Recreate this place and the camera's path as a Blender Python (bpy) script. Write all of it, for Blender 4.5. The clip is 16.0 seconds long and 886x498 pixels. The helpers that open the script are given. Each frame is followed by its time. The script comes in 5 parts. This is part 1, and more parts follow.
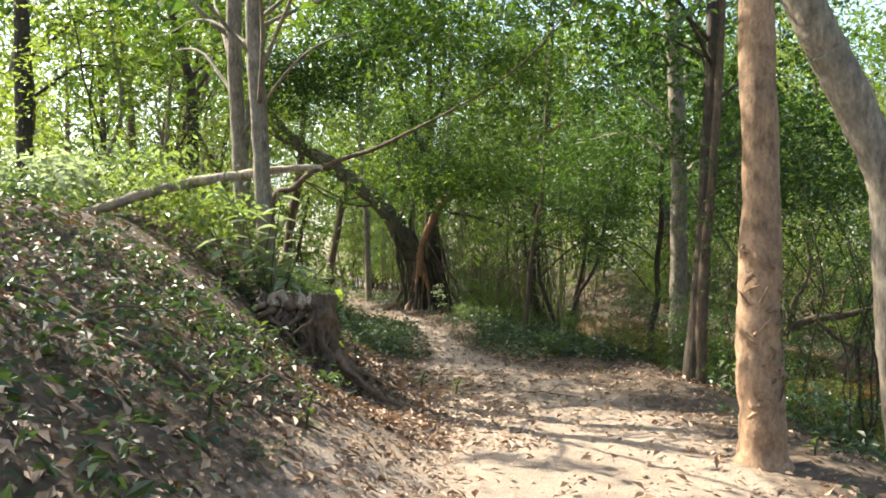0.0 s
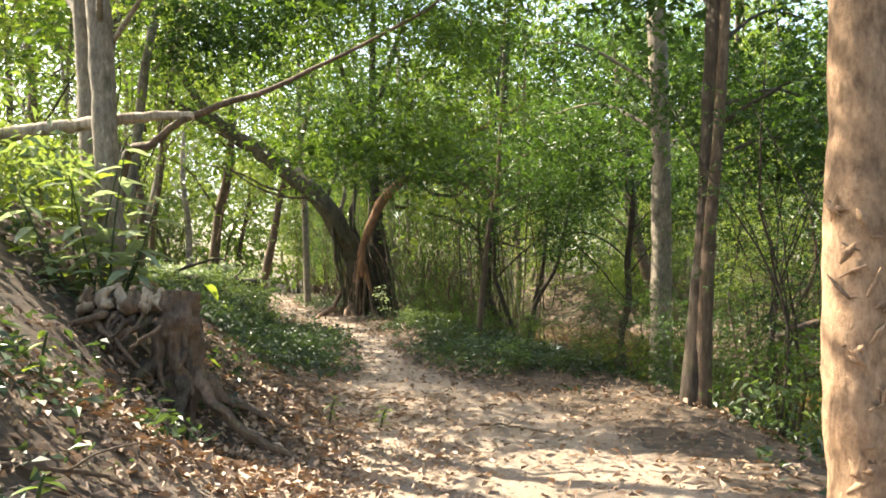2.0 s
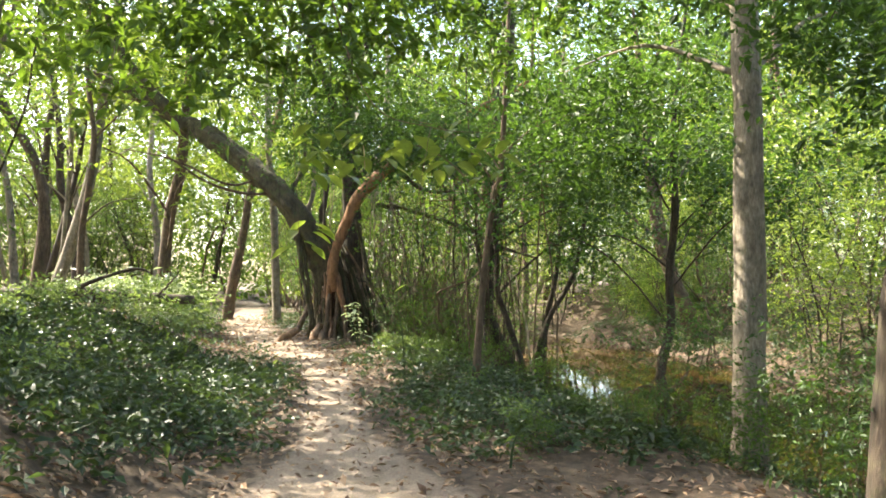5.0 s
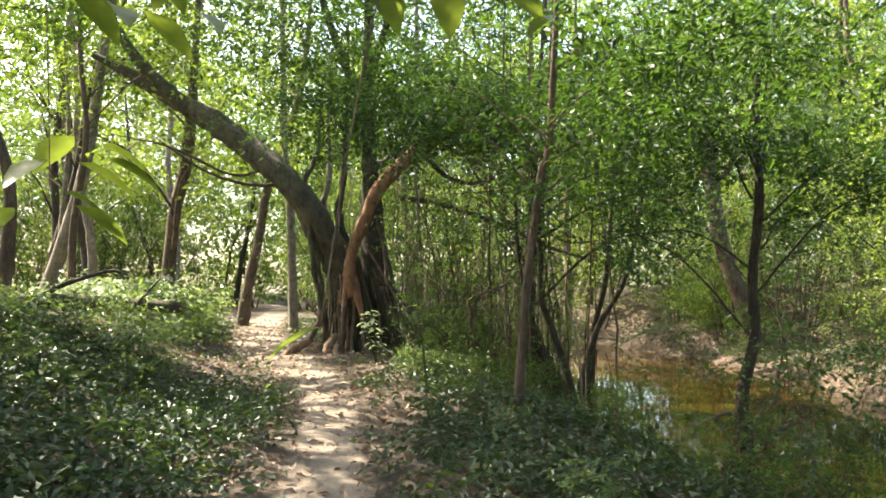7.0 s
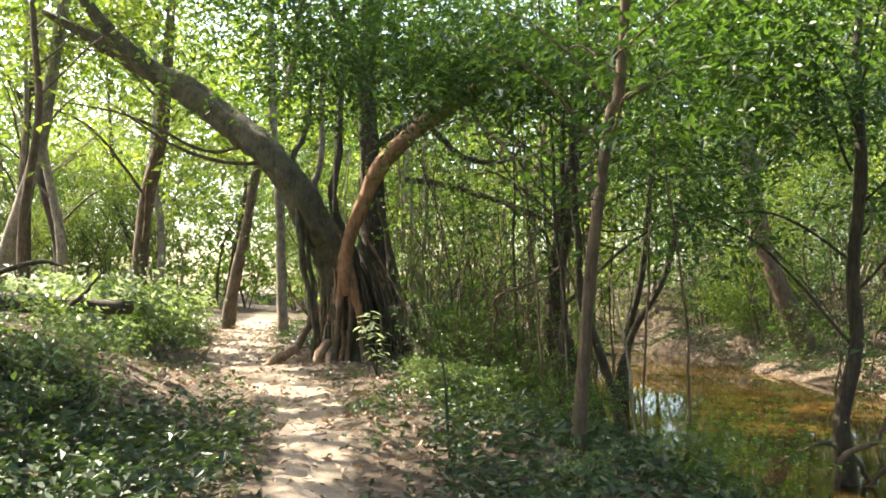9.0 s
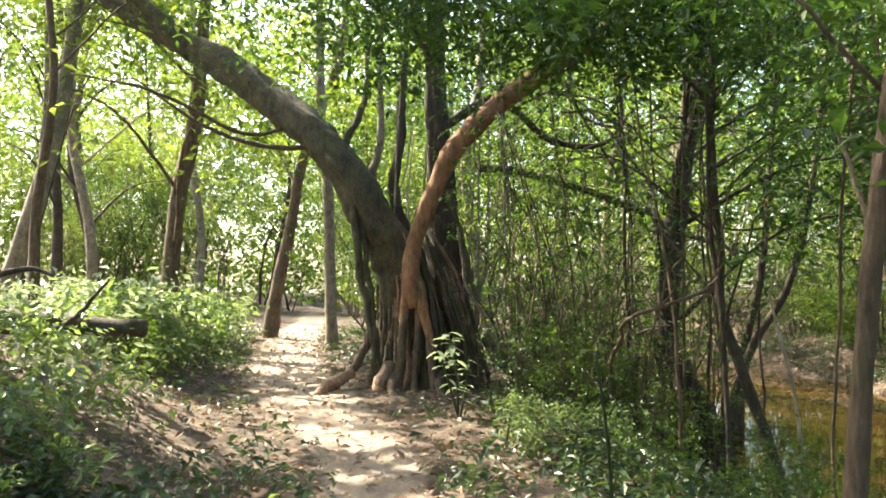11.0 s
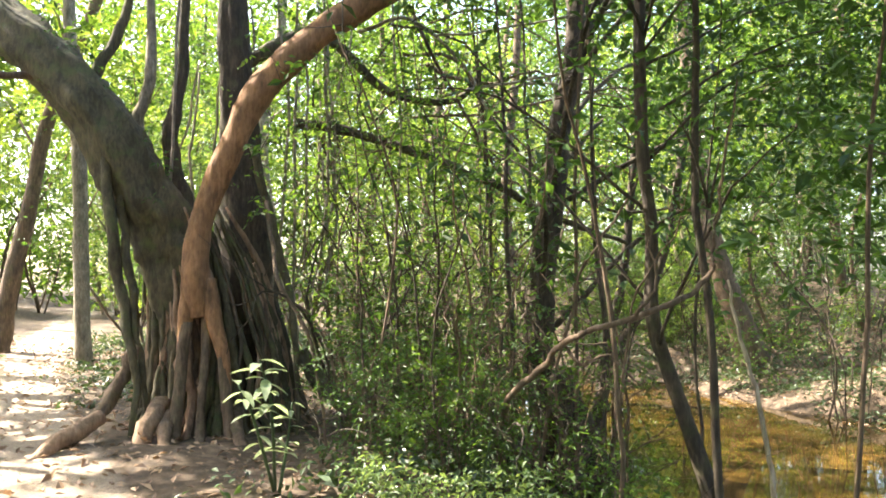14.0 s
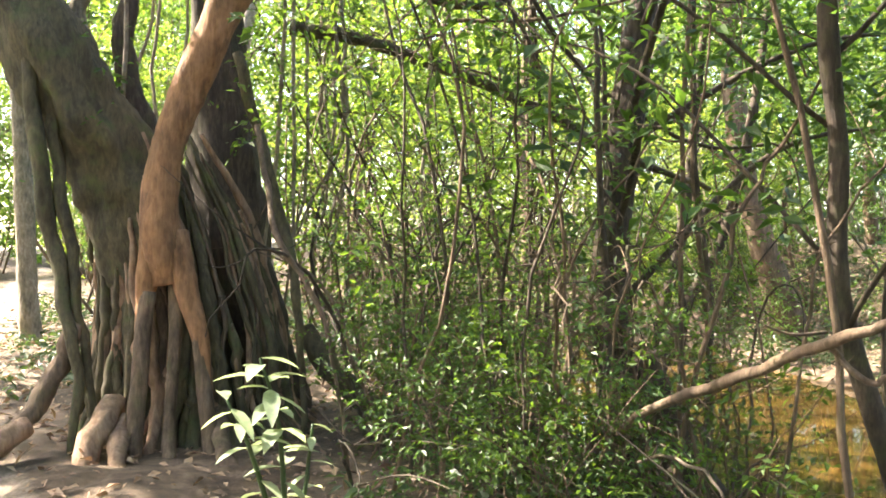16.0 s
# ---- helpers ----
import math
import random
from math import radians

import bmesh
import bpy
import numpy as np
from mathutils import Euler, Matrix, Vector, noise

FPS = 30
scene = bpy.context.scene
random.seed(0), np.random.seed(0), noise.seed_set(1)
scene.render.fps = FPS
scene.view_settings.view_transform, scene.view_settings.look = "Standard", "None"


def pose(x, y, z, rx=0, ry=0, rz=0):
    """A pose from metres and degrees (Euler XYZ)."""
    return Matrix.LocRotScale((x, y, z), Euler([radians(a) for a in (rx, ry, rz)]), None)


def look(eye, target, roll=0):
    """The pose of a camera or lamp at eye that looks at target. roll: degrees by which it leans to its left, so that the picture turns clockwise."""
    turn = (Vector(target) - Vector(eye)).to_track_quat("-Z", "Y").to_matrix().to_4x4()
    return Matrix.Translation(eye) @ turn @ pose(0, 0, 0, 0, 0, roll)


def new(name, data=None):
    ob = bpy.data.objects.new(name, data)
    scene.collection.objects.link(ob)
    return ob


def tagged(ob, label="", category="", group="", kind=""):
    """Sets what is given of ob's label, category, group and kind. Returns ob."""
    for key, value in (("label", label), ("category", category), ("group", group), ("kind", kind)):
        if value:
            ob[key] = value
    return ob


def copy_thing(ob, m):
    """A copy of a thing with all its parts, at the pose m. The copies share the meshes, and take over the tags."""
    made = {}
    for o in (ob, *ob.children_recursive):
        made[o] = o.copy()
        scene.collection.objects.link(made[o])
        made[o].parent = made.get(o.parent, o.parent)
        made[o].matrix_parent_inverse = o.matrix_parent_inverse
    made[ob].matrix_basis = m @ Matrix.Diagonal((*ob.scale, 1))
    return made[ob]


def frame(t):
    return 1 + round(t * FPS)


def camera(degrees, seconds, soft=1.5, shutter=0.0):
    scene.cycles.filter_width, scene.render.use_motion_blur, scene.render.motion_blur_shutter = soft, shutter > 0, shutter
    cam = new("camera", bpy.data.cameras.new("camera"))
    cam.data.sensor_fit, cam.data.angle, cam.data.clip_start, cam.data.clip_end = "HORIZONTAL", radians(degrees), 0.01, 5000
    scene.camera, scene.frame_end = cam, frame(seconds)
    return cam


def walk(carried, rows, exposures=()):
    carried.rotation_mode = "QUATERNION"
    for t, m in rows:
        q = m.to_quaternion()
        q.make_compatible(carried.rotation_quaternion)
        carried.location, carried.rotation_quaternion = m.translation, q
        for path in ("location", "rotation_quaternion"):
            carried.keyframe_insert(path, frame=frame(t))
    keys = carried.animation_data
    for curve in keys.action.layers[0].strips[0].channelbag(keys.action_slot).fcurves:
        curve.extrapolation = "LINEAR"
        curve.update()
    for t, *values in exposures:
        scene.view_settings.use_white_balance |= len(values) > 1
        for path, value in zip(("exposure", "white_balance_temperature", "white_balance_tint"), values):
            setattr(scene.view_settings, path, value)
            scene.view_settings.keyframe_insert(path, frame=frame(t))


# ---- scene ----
cam = camera(58.6, 16.0, soft=1.75)
METRES, EYE, TILT, LEAN, TURN = 18.0, 1.5, 1.2, 0.0, 0.0
ROWS = [
    (0.0, 0.0, 0.0, 0.0, 0.0, 0.0, -0.0),
    (0.5, -0.0009, 0.0336, -0.0029, -2.25, 0.02, 0.11),
    (1.0, 0.0043, 0.0681, -0.0076, -2.88, 0.28, 0.12),
    (1.5, 0.0096, 0.105, -0.0095, -3.07, 0.36, 0.13),
    (2.0, 0.0174, 0.1391, -0.0123, -3.15, 0.44, 0.06),
    (2.5, 0.0211, 0.1781, -0.0115, -3.22, 0.59, 0.05),
    (3.0, 0.0286, 0.2109, -0.0135, -3.27, 0.72, 0.04),
    (3.5, 0.0336, 0.2462, -0.0124, -3.35, 0.9, -0.0),
    (6.0, 0.047, 0.4159, -0.013, -1.42, 1.19, 0.13),
    (6.5, 0.0485, 0.4441, -0.0117, -0.35, 1.19, 0.1),
    (7.0, 0.0515, 0.4769, -0.0138, -0.37, 1.3, 0.12),
    (7.5, 0.051, 0.506, -0.0146, -0.39, 1.29, 0.12),
    (8.0, 0.0527, 0.538, -0.0184, -0.38, 1.3, 0.08),
    (8.5, 0.0444, 0.572, -0.0173, -0.46, 1.32, 0.09),
    (9.0, 0.0407, 0.6043, -0.0205, -0.39, 1.36, 0.08),
    (9.5, 0.0324, 0.6395, -0.0206, -0.15, 1.38, 0.05),
    (10.0, 0.0246, 0.6692, -0.0184, 2.69, 1.31, -0.07),
    (12.5, -0.004, 0.8112, -0.014, 1.51, 1.2, -0.05),
    (13.0, -0.005, 0.8367, -0.0141, -0.98, 1.12, -0.16),
    (13.5, -0.0065, 0.8591, -0.015, -5.53, 1.08, -0.07),
    (14.0, -0.0051, 0.8814, -0.0181, -12.71, 1.02, -0.2),
    (14.5, -0.0083, 0.9046, -0.0191, -13.94, 0.87, -0.26),
    (15.0, -0.0096, 0.9262, -0.0207, -14.22, 0.28, -0.23),
    (15.5, -0.0076, 0.9573, -0.0239, -14.31, -1.69, -0.28),
    (16.0, -0.0106, 0.987, -0.0223, -14.41, -1.96, -0.32),
]
walk(cam, [(t, pose(0, 0, EYE, TILT, LEAN, TURN) @ pose(METRES * x, METRES * y, METRES * z, 90 + pitch, roll, yaw)) for t, x, y, z, yaw, pitch, roll in ROWS], exposures=[(0, 1.85, 6600, 8), (2.4, 2.35, 7100, 10), (3.6, 2.75, 7100, 9), (6.0, 2.3, 6800, 8), (7.0, 2.25, 6900, 8), (9.5, 2.5, 6900, 8), (12.5, 2.6, 6700, 9), (13.5, 2.85, 6700, 10), (14.5, 3.25, 6800, 11), (16, 3.45, 6900, 13)])

# ---- light ----
SUN_AZ, SUN_EL = 58.0, 46.0          # degrees to the left of straight ahead, above the horizon
to_sun = Vector((-math.sin(radians(SUN_AZ)) * math.cos(radians(SUN_EL)), math.cos(radians(SUN_AZ)) * math.cos(radians(SUN_EL)), math.sin(radians(SUN_EL))))
world = bpy.data.worlds.new("sky")
scene.world = world
world.use_nodes = True
wn = world.node_tree.nodes
sky = wn.new("ShaderNodeTexSky")
sky.sky_type, sky.sun_disc = "NISHITA", False
sky.sun_elevation, sky.sun_rotation = radians(SUN_EL), radians(-SUN_AZ)
sky.dust_density, sky.air_density, sky.ozone_density = 3.0, 1.0, 1.0
wn["Background"].inputs["Strength"].default_value = 0.15
world.node_tree.links.new(sky.outputs["Color"], wn["Background"].inputs["Color"])
sun_data = bpy.data.lights.new("sun", "SUN")
sun_data.energy, sun_data.angle, sun_data.color = 5.0, radians(0.53), (1.0, 0.93, 0.80)
sun = new("sun", sun_data)
sun.matrix_world = look((-30, 30, 40), Vector((-30, 30, 40)) - to_sun)


# ---- materials ----
def material(name):
    m = bpy.data.materials.new(name)
    m.use_nodes = True
    nt = m.node_tree
    return m, nt, nt.nodes["Principled BSDF"], nt.nodes["Material Output"]


def node(nt, kind, **inputs):
    n = nt.nodes.new(kind)
    for k, v in inputs.items():
        n.inputs[k.replace("_", " ")].default_value = v
    return n


def ramp(nt, source, stops):
    r = nt.nodes.new("ShaderNodeValToRGB")
    while len(r.color_ramp.elements) < len(stops):
        r.color_ramp.elements.new(0.5)
    for e, (p, c) in zip(r.color_ramp.elements, stops):
        e.position, e.color = p, (*c, 1)
    nt.links.new(source, r.inputs["Fac"])
    return r


def coords(nt, scale=(1, 1, 1), which="Object"):
    tc = nt.nodes.new("ShaderNodeTexCoord")
    mp = nt.nodes.new("ShaderNodeMapping")
    mp.inputs["Scale"].default_value = scale
    nt.links.new(tc.outputs[which], mp.inputs["Vector"])
    return mp.outputs["Vector"]


def noise_tex(nt, vec, scale, detail=4.0, rough=0.6):
    n = node(nt, "ShaderNodeTexNoise", Scale=scale, Detail=detail, Roughness=rough)
    nt.links.new(vec, n.inputs["Vector"])
    return n.outputs["Fac"]


def mix(nt, fac, a, b, mode="MIX"):
    m = nt.nodes.new("ShaderNodeMixRGB")
    m.blend_type = mode
    for i, v in zip(("Fac", "Color1", "Color2"), (fac, a, b)):
        if isinstance(v, (int, float)):
            m.inputs[i].default_value = v
        elif isinstance(v, tuple):
            m.inputs[i].default_value = (*v, 1)
        else:
            nt.links.new(v, m.inputs[i])
    return m.outputs["Color"]


def bump(nt, bsdf, height, strength, distance):
    b = node(nt, "ShaderNodeBump", Strength=strength, Distance=distance)
    nt.links.new(height, b.inputs["Height"])
    nt.links.new(b.outputs["Normal"], bsdf.inputs["Normal"])


def bark_material(name, dark, mid, light, stretch=0.25, moss=0.0):
    m, nt, bs, out = material(name)
    v = coords(nt, (1, 1, stretch))
    fine, big = noise_tex(nt, v, 38.0, 6.0, 0.7), noise_tex(nt, coords(nt), 4.5, 3.0)
    base = ramp(nt, fine, [(0.25, dark), (0.5, mid), (0.78, light)]).outputs["Color"]
    patch = ramp(nt, big, [(0.35, (0.55, 0.55, 0.55)), (0.65, (1.15, 1.12, 1.08))]).outputs["Color"]
    col = mix(nt, 0.8, base, patch, "MULTIPLY")
    if moss:
        mask = ramp(nt, noise_tex(nt, coords(nt), 7.0, 5.0), [(0.52, (0, 0, 0)), (0.72, (moss, moss, moss))]).outputs["Color"]
        col = mix(nt, mask, col, (0.075, 0.09, 0.028))
    nt.links.new(col, bs.inputs["Base Color"])
    bs.inputs["Roughness"].default_value = 0.88
    mid = noise_tex(nt, coords(nt, (1, 1, max(0.3, stretch))), 13.0, 5.0, 0.65)
    crack = ramp(nt, mid, [(0.32, (0.45, 0.43, 0.4)), (0.5, (1, 1, 1)), (0.75, (1.15, 1.13, 1.1))]).outputs["Color"]
    nt.links.new(mix(nt, 0.75, col, crack, "MULTIPLY"), bs.inputs["Base Color"])
    bump(nt, bs, mix(nt, 0.55, fine, mid), 0.9, 0.025)
    return m


def leaf_material(name, dark, light, through_col, share=0.45, rough=0.5, gloss=0.5):
    """A leaf that lets light through: a glossy upper side and a yellower glow from behind."""
    m, nt, bs, out = material(name)
    geo = nt.nodes.new("ShaderNodeNewGeometry")
    rnd = geo.outputs["Random Per Island"]
    col = ramp(nt, rnd, [(0.0, dark), (0.75, light), (1.0, tuple(min(1, c * 1.5) for c in light))]).outputs["Color"]
    mott = ramp(nt, noise_tex(nt, coords(nt), 30.0, 2.0), [(0.3, (0.75, 0.75, 0.75)), (0.7, (1.15, 1.15, 1.1))]).outputs["Color"]
    col = mix(nt, 1.0, col, mott, "MULTIPLY")
    nt.links.new(col, bs.inputs["Base Color"])
    bs.inputs["Roughness"].default_value = rough
    bs.inputs["Specular IOR Level"].default_value = gloss
    tr = nt.nodes.new("ShaderNodeBsdfTranslucent")
    tcol = mix(nt, 1.0, ramp(nt, rnd, [(0.0, tuple(c * 0.6 for c in through_col)), (1.0, through_col)]).outputs["Color"], mott, "MULTIPLY")
    nt.links.new(tcol, tr.inputs["Color"])
    ms = nt.nodes.new("ShaderNodeMixShader")
    ms.inputs["Fac"].default_value = share
    nt.links.new(bs.outputs["BSDF"], ms.inputs[1])
    nt.links.new(tr.outputs["BSDF"], ms.inputs[2])
    nt.links.new(ms.outputs["Shader"], out.inputs["Surface"])
    return m


BARK_TAN = bark_material("smooth_tan_bark", (0.16, 0.095, 0.055), (0.34, 0.215, 0.13), (0.46, 0.32, 0.205), 0.5)
BARK_BROWN = bark_material("brown_bark", (0.05, 0.032, 0.02), (0.13, 0.085, 0.055), (0.24, 0.17, 0.11), 0.2, 0.35)
BARK_DARK = bark_material("dark_bark", (0.02, 0.014, 0.01), (0.06, 0.042, 0.028), (0.13, 0.10, 0.07), 0.2, 0.4)
BARK_GREY = bark_material("pale_grey_bark", (0.10, 0.08, 0.055), (0.24, 0.20, 0.15), (0.42, 0.37, 0.30), 0.35, 0.3)
BARK_FIG = bark_material("fig_bark", (0.03, 0.024, 0.013), (0.08, 0.064, 0.034), (0.14, 0.125, 0.062), 0.3, 0.9)
BARK_RED = bark_material("reddish_bark", (0.12, 0.06, 0.03), (0.27, 0.135, 0.062), (0.38, 0.205, 0.105), 0.2)
BARK_ROOT = bark_material("bare_tan_root", (0.14, 0.085, 0.05), (0.30, 0.19, 0.12), (0.44, 0.31, 0.22), 0.2)
DEADWOOD = bark_material("bleached_deadwood", (0.16, 0.12, 0.08), (0.36, 0.29, 0.21), (0.58, 0.50, 0.40), 0.15)
LEAF_MID = leaf_material("green_leaf", (0.025, 0.055, 0.008), (0.07, 0.13, 0.02), (0.18, 0.30, 0.025), 0.45, 0.42)
LEAF_DARK = leaf_material("dark_green_leaf", (0.015, 0.038, 0.008), (0.04, 0.085, 0.017), (0.12, 0.23, 0.025), 0.38)
LEAF_LIGHT = leaf_material("yellow_green_leaf", (0.05, 0.09, 0.012), (0.11, 0.175, 0.028), (0.38, 0.50, 0.055), 0.45, 0.34, 0.7)
LEAF_HERB = leaf_material("herb_leaf", (0.018, 0.036, 0.014), (0.046, 0.077, 0.029), (0.10, 0.165, 0.03), 0.3, 0.44)
# Silvery leaf; its pale colour and strong glow also stand in for sunlight.
LEAF_PALE = leaf_material("silvery_sunlit_leaf", (0.12, 0.16, 0.09), (0.30, 0.36, 0.24), (0.45, 0.55, 0.25), 0.42, 0.32, 0.8)
LEAF_GLOSS = leaf_material("glossy_leaf", (0.05, 0.09, 0.035), (0.14, 0.205, 0.085), (0.32, 0.44, 0.09), 0.40, 0.26, 0.9)
LEAF_DRY = leaf_material("dry_leaf", (0.095, 0.052, 0.032), (0.37, 0.25, 0.165), (0.25, 0.12, 0.04), 0.15, 0.6)


def ground_material():
    m, nt, bs, out = material("forest_soil")
    v = coords(nt)
    at = nt.nodes.new("ShaderNodeAttribute")
    at.attribute_name = "trodden"
    fine, mid, big = noise_tex(nt, v, 55.0, 6.0, 0.7), noise_tex(nt, v, 9.0, 5.0), noise_tex(nt, v, 1.3, 4.0)
    soil = ramp(nt, fine, [(0.3, (0.15, 0.112, 0.08)), (0.55, (0.28, 0.218, 0.162)), (0.8, (0.48, 0.40, 0.315))]).outputs["Color"]
    litter = ramp(nt, mid, [(0.3, (0.035, 0.024, 0.016)), (0.5, (0.095, 0.066, 0.042)), (0.75, (0.20, 0.145, 0.098))]).outputs["Color"]
    litter = mix(nt, 0.6, litter, ramp(nt, fine, [(0.3, (0.5, 0.5, 0.5)), (0.7, (1.3, 1.25, 1.2))]).outputs["Color"], "MULTIPLY")
    edge = nt.nodes.new("ShaderNodeMath")
    edge.operation = "MULTIPLY_ADD"
    nt.links.new(mid, edge.inputs[0])
    edge.inputs[1].default_value = 0.7
    nt.links.new(at.outputs["Fac"], edge.inputs[2])
    mask = ramp(nt, edge.outputs["Value"], [(0.68, (0, 0, 0)), (1.0, (1, 1, 1))]).outputs["Color"]
    col = mix(nt, mask, litter, soil)
    col = mix(nt, 0.55, col, ramp(nt, big, [(0.35, (0.65, 0.62, 0.6)), (0.65, (1.1, 1.1, 1.1))]).outputs["Color"], "MULTIPLY")
    nt.links.new(col, bs.inputs["Base Color"])
    bs.inputs["Roughness"].default_value = 0.95
    bump(nt, bs, mix(nt, 0.5, fine, mid), 0.8, 0.03)
    return m


def water_material():
    m, nt, bs, out = material("muddy_water")
    v = coords(nt)
    col = ramp(nt, noise_tex(nt, v, 0.5, 3.0), [(0.38, (0.018, 0.012, 0.004)), (0.55, (0.05, 0.03, 0.0075)), (0.74, (0.14, 0.078, 0.017))]).outputs["Color"]
    nt.links.new(col, bs.inputs["Base Color"])
    bs.inputs["Roughness"].default_value = 0.03
    bs.inputs["IOR"].default_value = 1.33
    bump(nt, bs, noise_tex(nt, v, 3.0, 2.0), 0.025, 0.02)
    return m


SOIL, WATER = ground_material(), water_material()

# ---- mesh helpers ----
rng = np.random.default_rng(7)


def smooth(v):
    v = np.clip(v, 0, 1)
    return v * v * (3 - 2 * v)


def mesh(name, V, F, mat, soft=True):
    """One mesh from an array of vertices and a list of arrays of faces (quads, triangles)."""
    me = bpy.data.meshes.new(name)
    F = F if isinstance(F, list) else [F]
    V = np.asarray(V, dtype=np.float32)
    loops = np.concatenate([f.ravel() for f in F]).astype(np.int32)
    sizes = np.concatenate([np.full(len(f), f.shape[1]) for f in F]).astype(np.int32)
    starts = np.concatenate([[0], np.cumsum(sizes)[:-1]]).astype(np.int32)
    me.vertices.add(len(V))
    me.vertices.foreach_set("co", V.ravel())
    me.loops.add(len(loops))
    me.loops.foreach_set("vertex_index", loops)
    me.polygons.add(len(sizes))
    me.polygons.foreach_set("loop_start", starts)
    me.polygons.foreach_set("use_smooth", np.full(len(sizes), soft))
    me.update(calc_edges=True)
    me.validate()
    me.materials.append(mat)
    return me


def part(name, geometry, mat, parent=None, label="", soft=True):
    """A mesh object under a thing; its geometry is in the thing's own coordinates."""
    ob = new(name, mesh(name, geometry[0], geometry[1], mat, soft))
    if parent is not None:
        ob.parent = parent
    if label:
        tagged(ob, label)
    return ob


def thing(name, at, label, category, group=""):
    ob = new(name)
    ob.location = at
    ob.empty_display_size = 0.2
    return tagged(ob, label, category, group)


def join(pieces):
    V, F, n = [], [], 0
    for v, f in pieces:
        V.append(v)
        for g in (f if isinstance(f, list) else [f]):
            F.append(g + n)
        n += len(v)
    return np.concatenate(V), F


def spline(points, per=6):
    p = np.asarray(points, float)
    if len(p) < 3:
        s = np.linspace(0, 1, per + 1)[:, None]
        return p[0] * (1 - s) + p[-1] * s
    q = np.vstack([2 * p[0] - p[1], p, 2 * p[-1] - p[-2]])
    out = []
    for i in range(1, len(q) - 2):
        for s in np.arange(per) / per:
            a, b, c, d = q[i - 1:i + 3]
            out.append(0.5 * (2 * b + (c - a) * s + (2 * a - 5 * b + 4 * c - d) * s * s + (3 * b - a - 3 * c + d) * s ** 3))
    return np.vstack(out + [p[-1]])


def tube(points, radii, sides=8, per=6, rough=0.06, ribs=0.0, wander=0.0, knobs=0.0, knob_size=0.16):
    """A tapered, slightly knotty limb along a curve."""
    c = spline(points, per)
    if wander:
        w = np.cumsum(rng.normal(0, wander, c.shape), axis=0)
        w -= np.linspace(0, 1, len(c))[:, None] * w[-1]
        c = c + w * np.array([1, 1, 0.3])
    n = len(c)
    r = np.interp(np.linspace(0, 1, n), np.linspace(0, 1, len(radii)), radii)
    tan = np.gradient(c, axis=0)
    tan /= np.linalg.norm(tan, axis=1)[:, None] + 1e-9
    up = np.array([0.13, 0.97, 0.2]) if abs(tan[:, 2]).mean() > 0.6 else np.array([0.1, 0.15, 0.98])
    u = np.cross(tan, up)
    u /= np.linalg.norm(u, axis=1)[:, None] + 1e-9
    w = np.cross(tan, u)
    a = np.linspace(0, 2 * np.pi, sides, endpoint=False)
    ph = rng.uniform(0, 6.28, 3)
    wob = 1 + rough * rng.normal(0, 1, (n, sides)) * 0.6 + rough * np.sin(a[None] * 2 + ph[0] + np.arange(n)[:, None] * 0.35)
    if ribs:
        wob = wob + ribs * (np.sin(a[None] * 5 + ph[1] + 0.15 * np.arange(n)[:, None]) + 0.5 * np.sin(a[None] * 11 + ph[2] - 0.11 * np.arange(n)[:, None]))
    rr = r[:, None] * wob
    if knobs:                                # lumps and hollows of old bark
        P = c[:, None] + r[:, None, None] * (np.cos(a)[None, :, None] * u[:, None] + np.sin(a)[None, :, None] * w[:, None])
        lump = np.array([noise.fractal(Vector((p[0], p[1], p[2] * 0.6)) / knob_size, 0.9, 2.1, 4) for p in P.reshape(-1, 3)]).reshape(n, sides)
        rr = rr * (1 + knobs * np.clip(lump, -1.5, 1.5))
    V = c[:, None] + rr[..., None] * (np.cos(a)[None, :, None] * u[:, None] + np.sin(a)[None, :, None] * w[:, None])
    i, j = np.meshgrid(np.arange(n - 1), np.arange(sides), indexing="ij")
    k = (j + 1) % sides
    Q = np.stack([i * sides + j, i * sides + k, (i + 1) * sides + k, (i + 1) * sides + j], -1).reshape(-1, 4)
    V = np.vstack([V.reshape(-1, 3), c[:1], c[-1:]])
    m, jj = n * sides, np.arange(sides)
    T0 = np.stack([np.full(sides, m), (jj + 1) % sides, jj], -1)
    T1 = np.stack([np.full(sides, m + 1), (n - 1) * sides + jj, (n - 1) * sides + (jj + 1) % sides], -1)
    return V, [Q, np.vstack([T0, T1])]


def unit(v):
    return v / (np.linalg.norm(v, axis=-1, keepdims=True) + 1e-9)


def leaves(at, along, size, slim=0.42, fold=0.09, face=None):
    """Folded leaf blades: base, two edges, tip and midrib, one island each."""
    n = len(at)
    along = unit(along)
    side = unit(np.cross(along, unit((np.array([0, 0, 1.0]) + rng.normal(0, 0.55, (n, 3))) if face is None else face)))
    nor = np.cross(side, along)
    L = np.asarray(size).reshape(-1, 1) * np.ones((n, 1))
    mid = at + along * L * 0.45
    V = np.stack([at, mid + side * L * slim * 0.5 + nor * L * fold, at + along * L - nor * L * 0.10, mid - side * L * slim * 0.5 + nor * L * fold], 1)
    b = np.arange(n)[:, None] * 4
    return V.reshape(-1, 3), [b + np.array([[0, 1, 2]]), b + np.array([[0, 2, 3]])]


